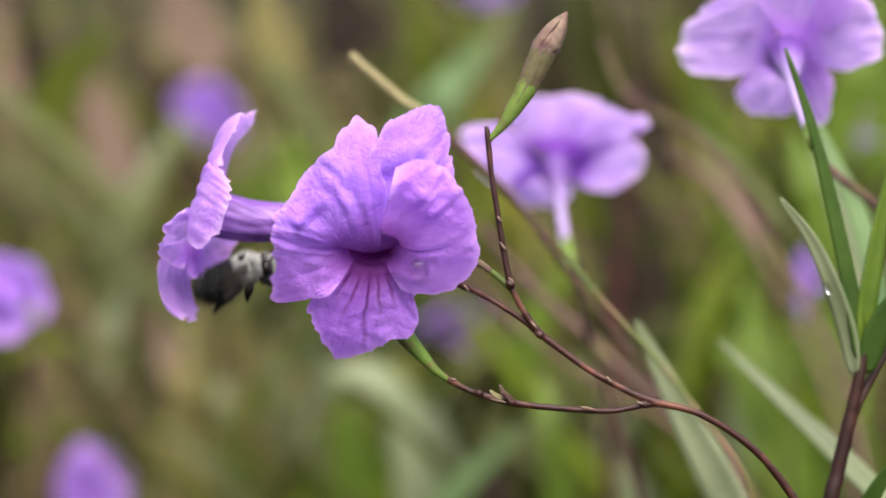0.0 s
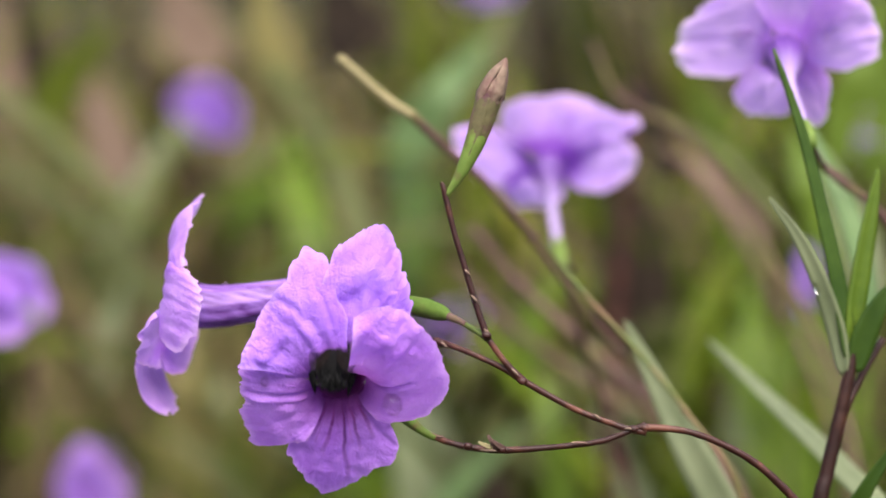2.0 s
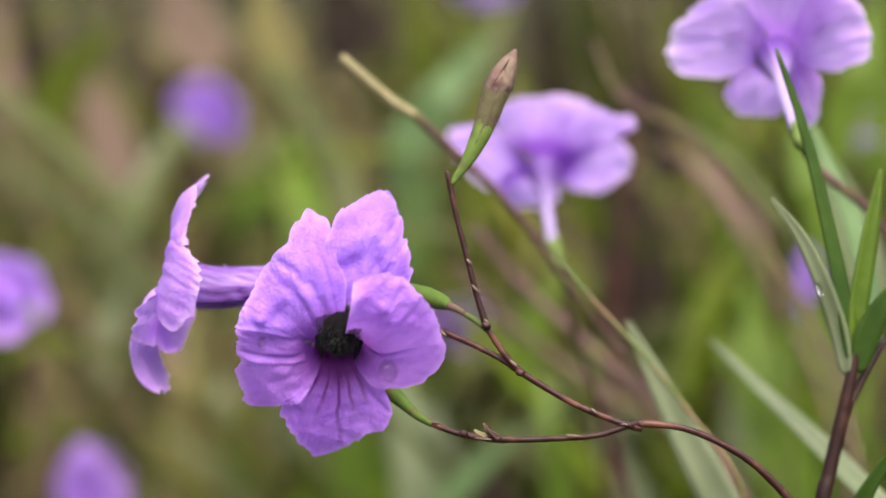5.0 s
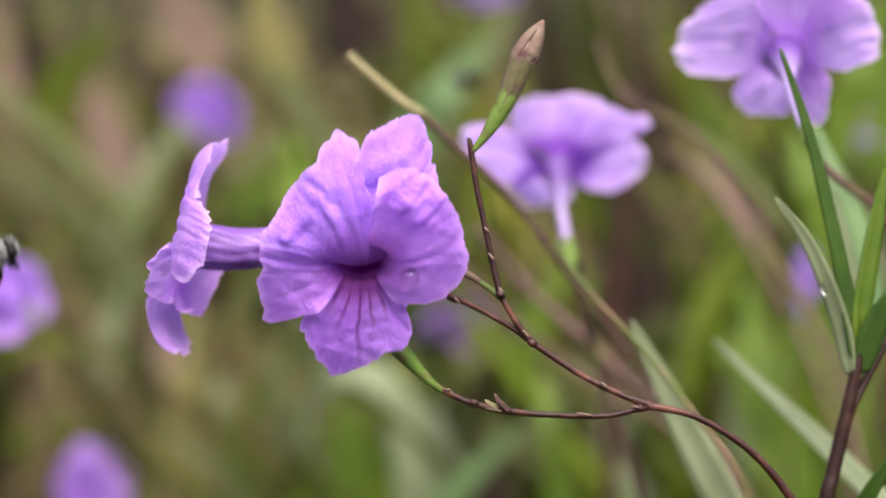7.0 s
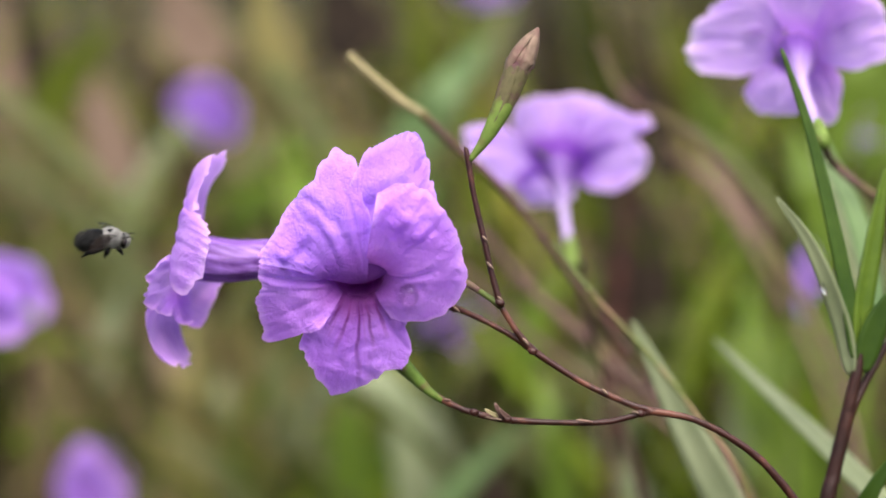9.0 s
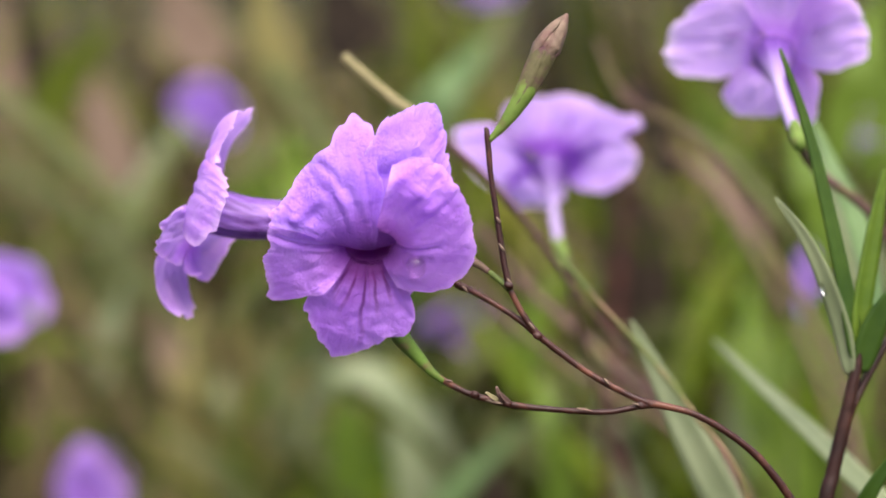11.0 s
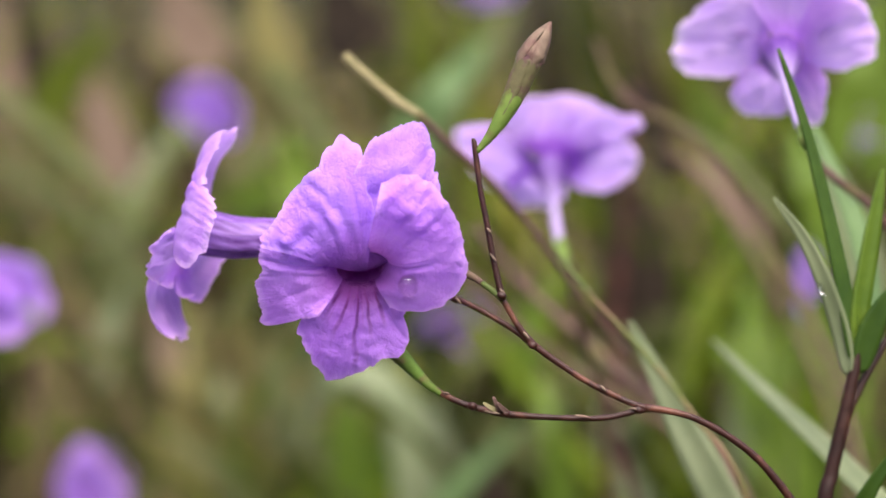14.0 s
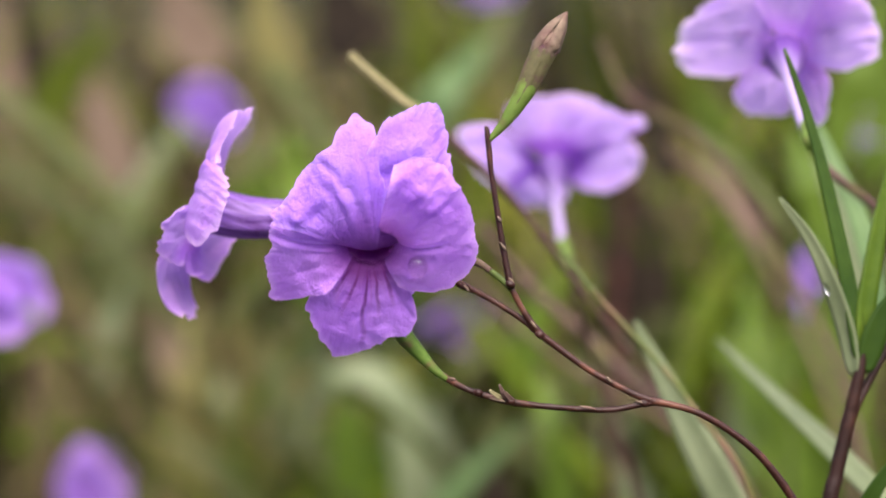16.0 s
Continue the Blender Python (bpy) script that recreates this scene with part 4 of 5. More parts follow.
# entries in the near-black brown put shade between plants into leaf colour
for label, pts, w, mat in (
        ("yellowed olive leaf in the meadow", [(300, 950, 1.5), (320, 800, 1.5), (330, 650, 1.5), (350, 520, 1.55)], 0.026, OLIVE),
        ("pale olive leaf in the meadow", [(430, 960, 1.6), (425, 820, 1.6), (410, 720, 1.6), (420, 600, 1.65)], 0.030, LEAF_GREY),
        ("yellowed olive leaf in the meadow", [(50, 900, 1.7), (60, 790, 1.7), (90, 680, 1.7), (80, 580, 1.7)], 0.030, OLIVE),
        ("pale olive leaf in the meadow", [(20, 420, 1.8), (60, 320, 1.8), (70, 200, 1.8), (40, 60, 1.85)], 0.030, SHRUB_PALE),
        ("pale green leaf in the meadow", [(1150, 1000, 1.2), (1125, 900, 1.2), (1100, 800, 1.2), (1065, 700, 1.2)], 0.030, LEAF_GREY),
        ("fresh green leaf in the meadow", [(620, 960, 1.25), (625, 850, 1.25), (615, 770, 1.25), (600, 690, 1.25)], 0.024, LEAF_LIGHT),
        ("yellowed olive leaf in the meadow", [(470, 780, 1.7), (500, 700, 1.7), (510, 620, 1.7), (500, 540, 1.7)], 0.028, OLIVE),
        ("pale olive leaf in the meadow", [(230, 640, 1.7), (220, 560, 1.7), (240, 480, 1.7), (230, 400, 1.7)], 0.026, SHRUB_PALE),
        ("pale green leaf beside the tall stem", [(1545, 560, 0.8), (1520, 440, 0.8), (1480, 340, 0.8), (1440, 250, 0.8)], 0.012, LEAF_GREY),
        ("bright green leaf among the stems", [(1500, 900, 1.2), (1490, 760, 1.2), (1470, 620, 1.2), (1480, 480, 1.2)], 0.032, LEAF_LIGHT),
        ("yellow-green leaf in the meadow", [(1330, 480, 1.5), (1310, 360, 1.5), (1270, 260, 1.5), (1230, 160, 1.5)], 0.026, LEAF_LIGHT),
        ("brownish leaf in the meadow", [(985, 330, 1.8), (975, 200, 1.8), (965, 80, 1.8), (950, -60, 1.8)], 0.024, GAP_BROWN),
        ("dark green leaf in the meadow", [(780, 260, 1.7), (755, 150, 1.7), (740, 50, 1.7), (735, -60, 1.7)], 0.026, SHRUB),
        ("yellow-green leaf in the meadow", [(1540, 330, 1.3), (1550, 220, 1.3), (1545, 110, 1.3), (1560, -40, 1.3)], 0.030, LEAF_LIGHT),
        ("dark green leaf in the meadow", [(1290, 330, 1.6), (1260, 230, 1.6), (1215, 130, 1.6), (1190, 30, 1.6)], 0.030, SHRUB),
        ("yellowed olive leaf in the meadow", [(110, 460, 1.75), (120, 360, 1.75), (95, 250, 1.75), (150, 130, 1.75)], 0.024, OLIVE),
        ("withered tan leaf in the meadow", [(380, 130, 1.6), (350, 70, 1.6), (320, 10, 1.6), (290, -70, 1.6)], 0.040, TAN),
        ("brownish leaf in the meadow", [(90, 260, 1.7), (70, 150, 1.7), (45, 50, 1.7), (30, -60, 1.7)], 0.022, GAP_BROWN),
        ("withered tan leaf in the meadow", [(60, 260, 1.9), (25, 160, 1.9), (10, 80, 1.9), (-10, -10, 1.9)], 0.034, TAN),
        ("dark green leaf in the meadow", [(60, 250, 1.5), (105, 160, 1.5), (150, 100, 1.5), (200, 40, 1.5)], 0.026, SHRUB),
        ("fresh green leaf in the meadow", [(420, 420, 1.4), (470, 330, 1.4), (530, 290, 1.4), (590, 270, 1.4)], 0.024, LEAF_LIGHT),
        ("grey-green leaf in the meadow", [(170, 560, 1.3), (215, 430, 1.3), (270, 320, 1.32), (345, 210, 1.35)], 0.014, SHRUB_PALE),
        ("grey-green leaf in the meadow", [(740, 330, 1.3), (800, 210, 1.3), (850, 110, 1.3), (915, 0, 1.35)], 0.014, SHRUB_PALE),
        ("fresh green leaf in the meadow", [(690, 330, 1.2), (740, 230, 1.2), (800, 150, 1.2), (860, 70, 1.25)], 0.022, LEAF_MINT),
        ("fresh green leaf among the stems", [(1440, 1000, 1.15), (1400, 800, 1.15), (1350, 640, 1.15), (1310, 480, 1.2)], 0.020, LEAF_LIGHT),
        ("fresh green leaf among the stems", [(1330, 1000, 1.2), (1370, 800, 1.2), (1400, 620, 1.2), (1440, 440, 1.2)], 0.022, LEAF_LIGHT),
        ("pale green leaf among the stems", [(1300, 900, 1.3), (1310, 760, 1.3), (1325, 620, 1.3), (1330, 500, 1.3)], 0.018, LEAF_GREY),
        ("fresh green leaf in the meadow", [(980, 980, 1.1), (990, 860, 1.1), (975, 760, 1.1), (950, 640, 1.12)], 0.014, LEAF_LIGHT),
        ("fresh green leaf in the meadow", [(900, 700, 1.2), (935, 620, 1.2), (960, 540, 1.2), (1000, 470, 1.2)], 0.014, LEAF_LIGHT),
        ("bright yellow-green leaf among the stems", [(1480, 480, 1.0), (1452, 390, 1.0), (1425, 310, 1.0), (1400, 220, 1.02)], 0.015, LEAF_LIGHT),
        ("bright yellow-green leaf among the stems", [(1480, 300, 1.1), (1490, 200, 1.1), (1520, 110, 1.1), (1545, 0, 1.12)], 0.016, LEAF_LIGHT),
        ("dark leaf for a shaded gap among the stems", [(1190, 330, 1.3), (1160, 220, 1.3), (1130, 120, 1.3), (1110, 10, 1.3)], 0.018, GAP_BROWN),
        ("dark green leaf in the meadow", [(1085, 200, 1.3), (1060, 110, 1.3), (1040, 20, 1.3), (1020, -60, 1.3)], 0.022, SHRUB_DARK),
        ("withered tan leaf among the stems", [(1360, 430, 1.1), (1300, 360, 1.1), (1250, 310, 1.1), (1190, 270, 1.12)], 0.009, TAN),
        ("dark leaf for a shaded gap among the stems", [(1170, 560, 1.3), (1150, 460, 1.3), (1130, 380, 1.3), (1115, 300, 1.3)], 0.022, GAP_BROWN),
        ("yellowed narrow leaf among the stems", [(1400, 410, 0.80), (1330, 320, 0.82), (1250, 245, 0.84), (1140, 195, 0.86)], 0.0034, SHRUB_PALE),
        ("withered tan leaf in the meadow", [(330, 760, 1.5), (320, 690, 1.5), (300, 630, 1.5), (290, 560, 1.5)], 0.026, TAN),
        ("grey-green leaf in the meadow", [(480, 960, 1.3), (420, 870, 1.3), (340, 800, 1.3), (265, 740, 1.32)], 0.011, SHRUB_PALE),
        ("grey-green leaf in the meadow", [(760, 800, 1.4), (670, 720, 1.4), (570, 640, 1.4), (470, 560, 1.42)], 0.015, SHRUB_PALE),
        ("pale green leaf in the meadow", [(640, 900, 1.25), (560, 800, 1.25), (500, 690, 1.25), (470, 590, 1.27)], 0.014, SHRUB_PALE),
        ("yellowed olive leaf in the meadow", [(470, 900, 1.5), (450, 800, 1.5), (440, 700, 1.5), (420, 560, 1.5)], 0.034, OLIVE),
        ("pale green leaf in the meadow", [(720, 1000, 1.4), (730, 860, 1.4), (720, 760, 1.4), (700, 640, 1.42)], 0.034, LEAF_GREY),
        ("pale olive leaf in the meadow", [(560, 1000, 1.6), (530, 870, 1.6), (490, 770, 1.6), (440, 660, 1.6)], 0.036, LEAF_GREY),
        ("fresh green leaf in the meadow", [(560, 880, 1.3), (600, 810, 1.3), (640, 760, 1.3), (670, 700, 1.3)], 0.030, LEAF_LIGHT),
        ("fresh green leaf in the meadow", [(660, 980, 1.28), (668, 890, 1.28), (660, 810, 1.28), (630, 730, 1.28)], 0.026, LEAF_LIGHT),
        ("pale olive leaf in the meadow", [(700, 960, 1.36), (640, 840, 1.36), (570, 740, 1.36), (520, 640, 1.36)], 0.032, OLIVE),
        ("fresh green leaf in the meadow", [(740, 960, 1.15), (800, 880, 1.15), (860, 815, 1.15), (930, 750, 1.15)], 0.012, LEAF_MINT),
        ("pale olive leaf in the meadow", [(500, 230, 1.45), (490, 130, 1.45), (470, 40, 1.45), (470, -60, 1.45)], 0.030, OLIVE),
        ("yellowed olive leaf in the meadow", [(500, 960, 1.5), (470, 800, 1.5), (440, 700, 1.5), (400, 560, 1.5)], 0.030, OLIVE),
        ("yellowed olive leaf in the meadow", [(360, 900, 1.5), (340, 800, 1.5), (350, 700, 1.5), (380, 560, 1.5)], 0.030, OLIVE),
        ("pale olive leaf in the meadow", [(680, 780, 1.4), (620, 700, 1.4), (540, 640, 1.4), (440, 600, 1.4)], 0.016, OLIVE),
        ("brownish leaf in the meadow", [(150, 1000, 1.9), (220, 760, 1.9), (290, 600, 1.9), (300, 420, 1.9)], 0.020, TAN)):
    lone_leaf(label, pts, w, mat, (0.1, 0.3, 1))

# flowers far behind
for a, b, d, pitch, yaw, roll, seed in ((370, 200, 1.5, 150, -20, 0, 41), (12, 528, 0.93, 150, 18, 36, 47), (168, 872, 1.3, 20, -30, 36, 53), (1428, 495, 1.12, 10, -86, 0, 59),
                                        (795, 572, 1.35, 118, 50, 0, 67), (1506, 240, 1.2, 10, -86, 0, 71), (862, -40, 1.7, 130, 0, 0, 79)):
    flower_plant(a, b, d, pitch, yaw, roll, seed, "violet flower on a slim stem in the meadow", rich=False, size={41: 0.92, 53: 1.08, 67: 0.8, 59: 0.68, 71: 0.66, 47: 0.72}.get(seed, 1.12), lobes=(54, 126, 198, 270, 342))


# leafy plants of the same kind further back
def leafy_plant(x, y, high, seed):
    rng = random.Random(seed)
    base = Vector((x, y, -0.01))
    ob = rooted("leafy_plant", base, rng.choice(("leafy green plant on a brown stem", "tall thin plant with narrow olive leaves", "slim plant with long drooping leaves")), "plant", "leafy plants further back")
    lean = Vector((rng.gauss(-0.12, 0.16), rng.gauss(0, 0.08), 0)) * high
    line = [Vector((0, 0, 0)), lean * 0.2 + Vector((0, 0, high * 0.4)), lean * 0.55 + Vector((0, 0, high * 0.75)), lean + Vector((0, 0, high))]
    stem("stem", line, [0.0030, 0.0024, 0.0018, 0.0009], rng.choice((TWIG_PALE, TWIG, STEM_GREEN)), ob, "", 7, 4)
    kinds = rng.choice(((SHRUB_DARK,), (SHRUB_DARK, SHRUB), (SHRUB,), (SHRUB, SHRUB_PALE), (SHRUB_PALE,), (SHRUB, SHRUB, SHRUB_PALE)))
    if x < 0.0:
        kinds = tuple(OLIVE if q == SHRUB_DARK else q for q in kinds)
    fine = glide(line, 6)
    for k in range(5, len(fine) - 1, 2):
        p = fine[k]
        a = rng.uniform(0, 6.28)
        for side in (0, math.pi):
            out = Vector((math.cos(a + side), math.sin(a + side), 0))
            ln, up = rng.uniform(0.09, 0.17), rng.uniform(0.5, 1.2)
            leaf("leaf", [p, p + out * ln * 0.35 + Vector((0, 0, ln * 0.35 * up)), p + out * ln * 0.75 + Vector((0, 0, ln * 0.55 * up)), p + out * ln + Vector((0, 0, ln * 0.5 * up))],
                 rng.uniform(0.009, 0.016), Vector((0, -0.4, 1)) - out * 0.3, rng.choice(kinds), ob, "", steps=3)
    return ob


rng = random.Random(21)
for k in range(34):
    y = 1.2 + 1.3 * (k / 33) ** 1.3
    x = rng.uniform(-0.21, 0.21) * y
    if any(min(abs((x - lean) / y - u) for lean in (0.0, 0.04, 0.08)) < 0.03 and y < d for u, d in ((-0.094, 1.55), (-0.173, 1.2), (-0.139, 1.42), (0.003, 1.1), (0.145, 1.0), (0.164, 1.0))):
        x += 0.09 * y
    leafy_plant(x, y, rng.uniform(0.38, 0.62) + 0.03 * y, 100 + k)


# ---------------------------------------------------------------- the meadow
def meadow(name, label, count, depth, spread, lift, lengths, widths, lean, mat, seed, patches, category="grass"):
    """Long leaves or stalks of one kind, scattered over the ground behind, joined as one."""
    rng = random.Random(seed)
    verts, faces = [], []
    while count > 0:
        y = depth[0] + (depth[1] - depth[0]) * rng.random() ** 1.5
        x = (rng.random() * 2 - 1) * (spread[0] + abs(y) * spread[1])
        count -= 1
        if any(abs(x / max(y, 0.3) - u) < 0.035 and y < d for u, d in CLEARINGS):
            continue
        if rng.random() > patches(x / max(y, 0.3), y):
            continue
        z, h, w = rng.uniform(*lift), rng.uniform(*lengths), rng.uniform(*widths)
        tilt = rng.gauss(-0.25, lean)
        into = rng.gauss(0, 0.35)
        turn = rng.uniform(-1.0, 1.0)
        side = Vector((math.cos(turn), math.sin(turn), 0.3 * math.sin(tilt))) * w / 2
        way = Vector((math.sin(tilt), math.sin(into), math.cos(tilt))) * h
        sag = rng.uniform(0.0, 0.35) * h
        start = len(verts)
        for i in range(7):
            s = i / 6
            c = Vector((x, y, z - 0.02)) + way * s + Vector((math.copysign(sag * 0.5, tilt), 0, -sag)) * s ** 2.2
            k = (1 - s ** 3) * min(1.0, 0.25 + 2.2 * s)
            verts += [c - side * k, c + Vector((0, -w * 0.18 * k, 0)), c + side * k]
        for i in range(6):
            for j in range(2):
                p = start + i * 3 + j
                faces.append((p, p + 1, p + 4, p + 3))
    me = bpy.data.meshes.new(name)
    me.from_pydata([tuple(v) for v in verts], [], faces)
    me.materials.append(mat)
    me.polygons.foreach_set("use_smooth", [True] * len(me.polygons))
    ob = new(name, me)
    return tagged(ob, label, category, kind="stuff")


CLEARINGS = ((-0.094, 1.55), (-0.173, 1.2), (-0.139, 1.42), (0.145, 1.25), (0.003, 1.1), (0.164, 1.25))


def clumps(u, y, shift, size=7.0):
    """Where one kind grows thick and where it leaves gaps."""
    return noise.noise(Vector((u * 40 / size * 2 + shift, y * 2.2, shift)))


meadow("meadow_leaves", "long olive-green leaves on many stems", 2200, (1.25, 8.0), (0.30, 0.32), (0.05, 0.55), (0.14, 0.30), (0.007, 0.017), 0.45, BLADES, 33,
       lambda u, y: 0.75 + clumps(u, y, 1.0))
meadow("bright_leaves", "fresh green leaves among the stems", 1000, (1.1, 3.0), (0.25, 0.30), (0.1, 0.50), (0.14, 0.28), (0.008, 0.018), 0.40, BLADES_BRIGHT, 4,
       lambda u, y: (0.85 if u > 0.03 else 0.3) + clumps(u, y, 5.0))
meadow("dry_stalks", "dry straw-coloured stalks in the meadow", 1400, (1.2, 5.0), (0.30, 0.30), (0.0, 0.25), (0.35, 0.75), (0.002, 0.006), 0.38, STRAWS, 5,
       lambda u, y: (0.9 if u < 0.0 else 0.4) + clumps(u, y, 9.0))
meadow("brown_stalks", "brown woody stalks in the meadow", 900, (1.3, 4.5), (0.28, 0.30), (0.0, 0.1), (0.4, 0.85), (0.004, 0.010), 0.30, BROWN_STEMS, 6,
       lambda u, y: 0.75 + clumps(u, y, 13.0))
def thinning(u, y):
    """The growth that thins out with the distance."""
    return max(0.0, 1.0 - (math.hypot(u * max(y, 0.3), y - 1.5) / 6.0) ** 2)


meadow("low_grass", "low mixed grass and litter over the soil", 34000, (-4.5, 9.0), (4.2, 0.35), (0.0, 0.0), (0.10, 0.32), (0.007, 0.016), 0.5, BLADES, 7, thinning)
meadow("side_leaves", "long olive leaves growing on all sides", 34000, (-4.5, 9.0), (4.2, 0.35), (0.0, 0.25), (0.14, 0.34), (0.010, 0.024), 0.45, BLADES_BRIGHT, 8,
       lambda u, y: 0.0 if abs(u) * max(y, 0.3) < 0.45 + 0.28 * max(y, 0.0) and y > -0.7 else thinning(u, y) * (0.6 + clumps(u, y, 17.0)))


# ---------------------------------------------------------------- bees
def make_bee(L):
    """A dark bee with a pale grey thorax, heading along +x with its back to +z."""
    bee = new("bee")
    tagged(bee, "black bee with a pale grey furry thorax and smoky wings", "bee", "bees")
    rng = random.Random(9)

    def hairs(count, centre, size, where, lengths, lay, wide):
        """Short hairs that stand on an oval body."""
        bm = bmesh.new()
        for _ in range(count):
            d = Vector((rng.gauss(0, 1), rng.gauss(0, 1), rng.gauss(0, 1))).normalized()
            if not where(d):
                continue
            p = Vector((centre[0] + d.x * size[0], d.y * size[1], centre[1] + d.z * size[2])) * L
            q = p + d * rng.uniform(*lengths) * L + Vector((lay * L, 0, 0))
            s = d.orthogonal().normalized() * wide * L
            a, b, c, e = bm.verts.new(p - s), bm.verts.new(p + s), bm.verts.new(p + d.cross(s)), bm.verts.new(q)
            for f in ((a, b, e), (b, c, e), (c, a, e)):
                bm.faces.new(f)
        return bm

    ab = part("abdomen", blob(bmesh.new(), (-2.7 * L, 0, -0.4 * L), (3.9 * L, 3.1 * L, 2.7 * L), (-1, 0, -0.22), 16, 20, 0.02, 0.18), BEE_BLACK, bee, "glossy black abdomen")
    part("fuzz", hairs(1100, (-2.7, -0.4), (3.75, 2.95, 2.55), lambda d: True, (0.35, 0.75), -0.4, 0.07), BEE_BAND, ab, "short dark grey hairs")
    th = part("thorax", blob(bmesh.new(), (1.6 * L, 0, 0.1 * L), (2.4 * L, 2.35 * L, 2.2 * L), (1, 0, 0), 12, 16, 0.05), BEE_BLACK, bee, "black thorax under pale grey fur")
    part("fur", hairs(2600, (1.6, 0.1), (2.35, 2.3, 2.15), lambda d: d.x > -0.55 and d.z > -0.7 and not (math.hypot(d.x, d.y * 0.8) < 0.32 and d.z > 0), (0.45, 0.9), -0.3, 0.12), BEE_GREY, th, "dense pale grey fur")
    hd = part("head", blob(bmesh.new(), (4.4 * L, 0, -0.4 * L), (1.2 * L, 1.9 * L, 1.6 * L), (1, 0, -0.2), 10, 14, 0.04), BEE_BLACK, bee, "black head")
    part("face_fur", hairs(420, (4.4, -0.4), (1.15, 1.6, 1.5), lambda d: abs(d.y) < 0.75, (0.3, 0.6), 0.1, 0.1), BEE_GREY, hd, "greyish face hairs")
    for s in (-1, 1):
        part("eye", blob(bmesh.new(), (4.5 * L, s * 1.45 * L, -0.2 * L), (0.55 * L, 0.65 * L, 1.1 * L), (1, 0, 0), 8, 10), EYE_DARK, hd)
        stem("antenna", [Vector((5.2, s * 0.5, 0.1)) * L, Vector((5.9, s * 1.1, 0.9)) * L, Vector((6.9, s * 1.7, 0.4)) * L], [0.16 * L, 0.14 * L, 0.11 * L], BEE_BLACK, hd, "", 6, 4)
        for x, out, back, drop in ((2.9, 2.0, 1.2, -2.4), (1.5, 2.8, -1.6, -2.7), (0.2, 2.7, -5.6, -2.4)):
            stem("leg", [Vector((x, s * 1.2, -1.4)) * L, Vector((x + back * 0.3, s * out, -1.6)) * L, Vector((x + back * 0.65, s * (out + 0.2), drop + 0.4)) * L,
                         Vector((x + back, s * (out - 0.3), drop - 0.9)) * L], [0.4 * L, 0.5 * L, 0.75 * L, 0.5 * L, 0.15 * L], BEE_BLACK, bee, "black leg", 7, 4)
        for nm, ln, wd, sweep, z in (("forewing", 8.6, 2.9, -0.55, 1.9), ("hindwing", 5.6, 2.0, -0.95, 1.6)):
            wing = bmesh.new()
            root = Vector((1.9, s * 1.5, z)) * L
            d = Vector((sweep, s * 1.0, 0.25)).normalized()
            blade(wing, [Vector((0, 0, 0)), d * ln * 0.45 * L, d * ln * L], wd * L, (0.1, 0, 1), steps=5, fold=0.05, thick=0.00002, tip=1.3)
            w = part(nm, wing, WING, bee, "smoky clear wing")
            w.location = root
            stem("vein", [Vector((0, 0, 0)), d * ln * 0.5 * L + Vector((0.5 * L, 0, 0)), d * ln * 0.94 * L], [0.10 * L, 0.07 * L, 0.04 * L], BEE_BLACK, w, "", 5, 3)
    return bee


bee = make_bee(0.00132)
bee_2 = make_bee(0.00086)


# ---------------------------------------------------------------- what moves
def flown(a, b, d, turn, away, back):
    """A bee's pose: turn is its heading across the view, away its heading into depth, back how far it shows its back."""
    h = Vector((math.cos(radians(turn)) * math.cos(radians(away)), math.sin(radians(turn)) * math.cos(radians(away)), -math.sin(radians(away))))
    up = Vector((0, 1 - back, back))
    s = up.cross(h).normalized()
    u = h.cross(s)
    m = Matrix((h, s, u)).transposed()
    return Matrix.Translation(sight(a, b, d)) @ (TURN @ m).to_4x4()


def push(thing, d, dx):
    """The pose of a rooted thing whose upper end the wind pushes aside."""
    return Matrix.Translation(ROOTS[thing.name]) @ Matrix.Rotation(dx * REACH * d / 0.62, 4, "Y")


ROOTS = {ob.name: ob.location.copy() for ob in (plant_b, plant_c, plant_d, dry_stalk, shoot_1, shoot_2, stalk_2, stalk_3, stalk_4, stalk_6, stalk_7)}


def beat(flier, spells):
    """Wings that beat in flight and lie folded back while the bee is in a flower."""
    for wing in [o for o in flier.children if "wing" in o.name]:
        side = math.copysign(1, wing.location.y)
        root = Matrix.Translation(wing.location)
        rows = []
        for start, end, folded in spells:
            if folded:
                rows += [(t, root @ Matrix.Rotation(side * radians(56), 4, "Z") @ Matrix.Rotation(side * radians(-10), 4, "X")) for t in (start, end)]
                continue
            for k in range(round((end - start) / 0.1) + 1):
                up = 34 if k % 2 else -24
                rows.append((start + k * 0.1, root @ Matrix.Rotation(side * radians(up), 4, "X")))
        walk(wing, rows)


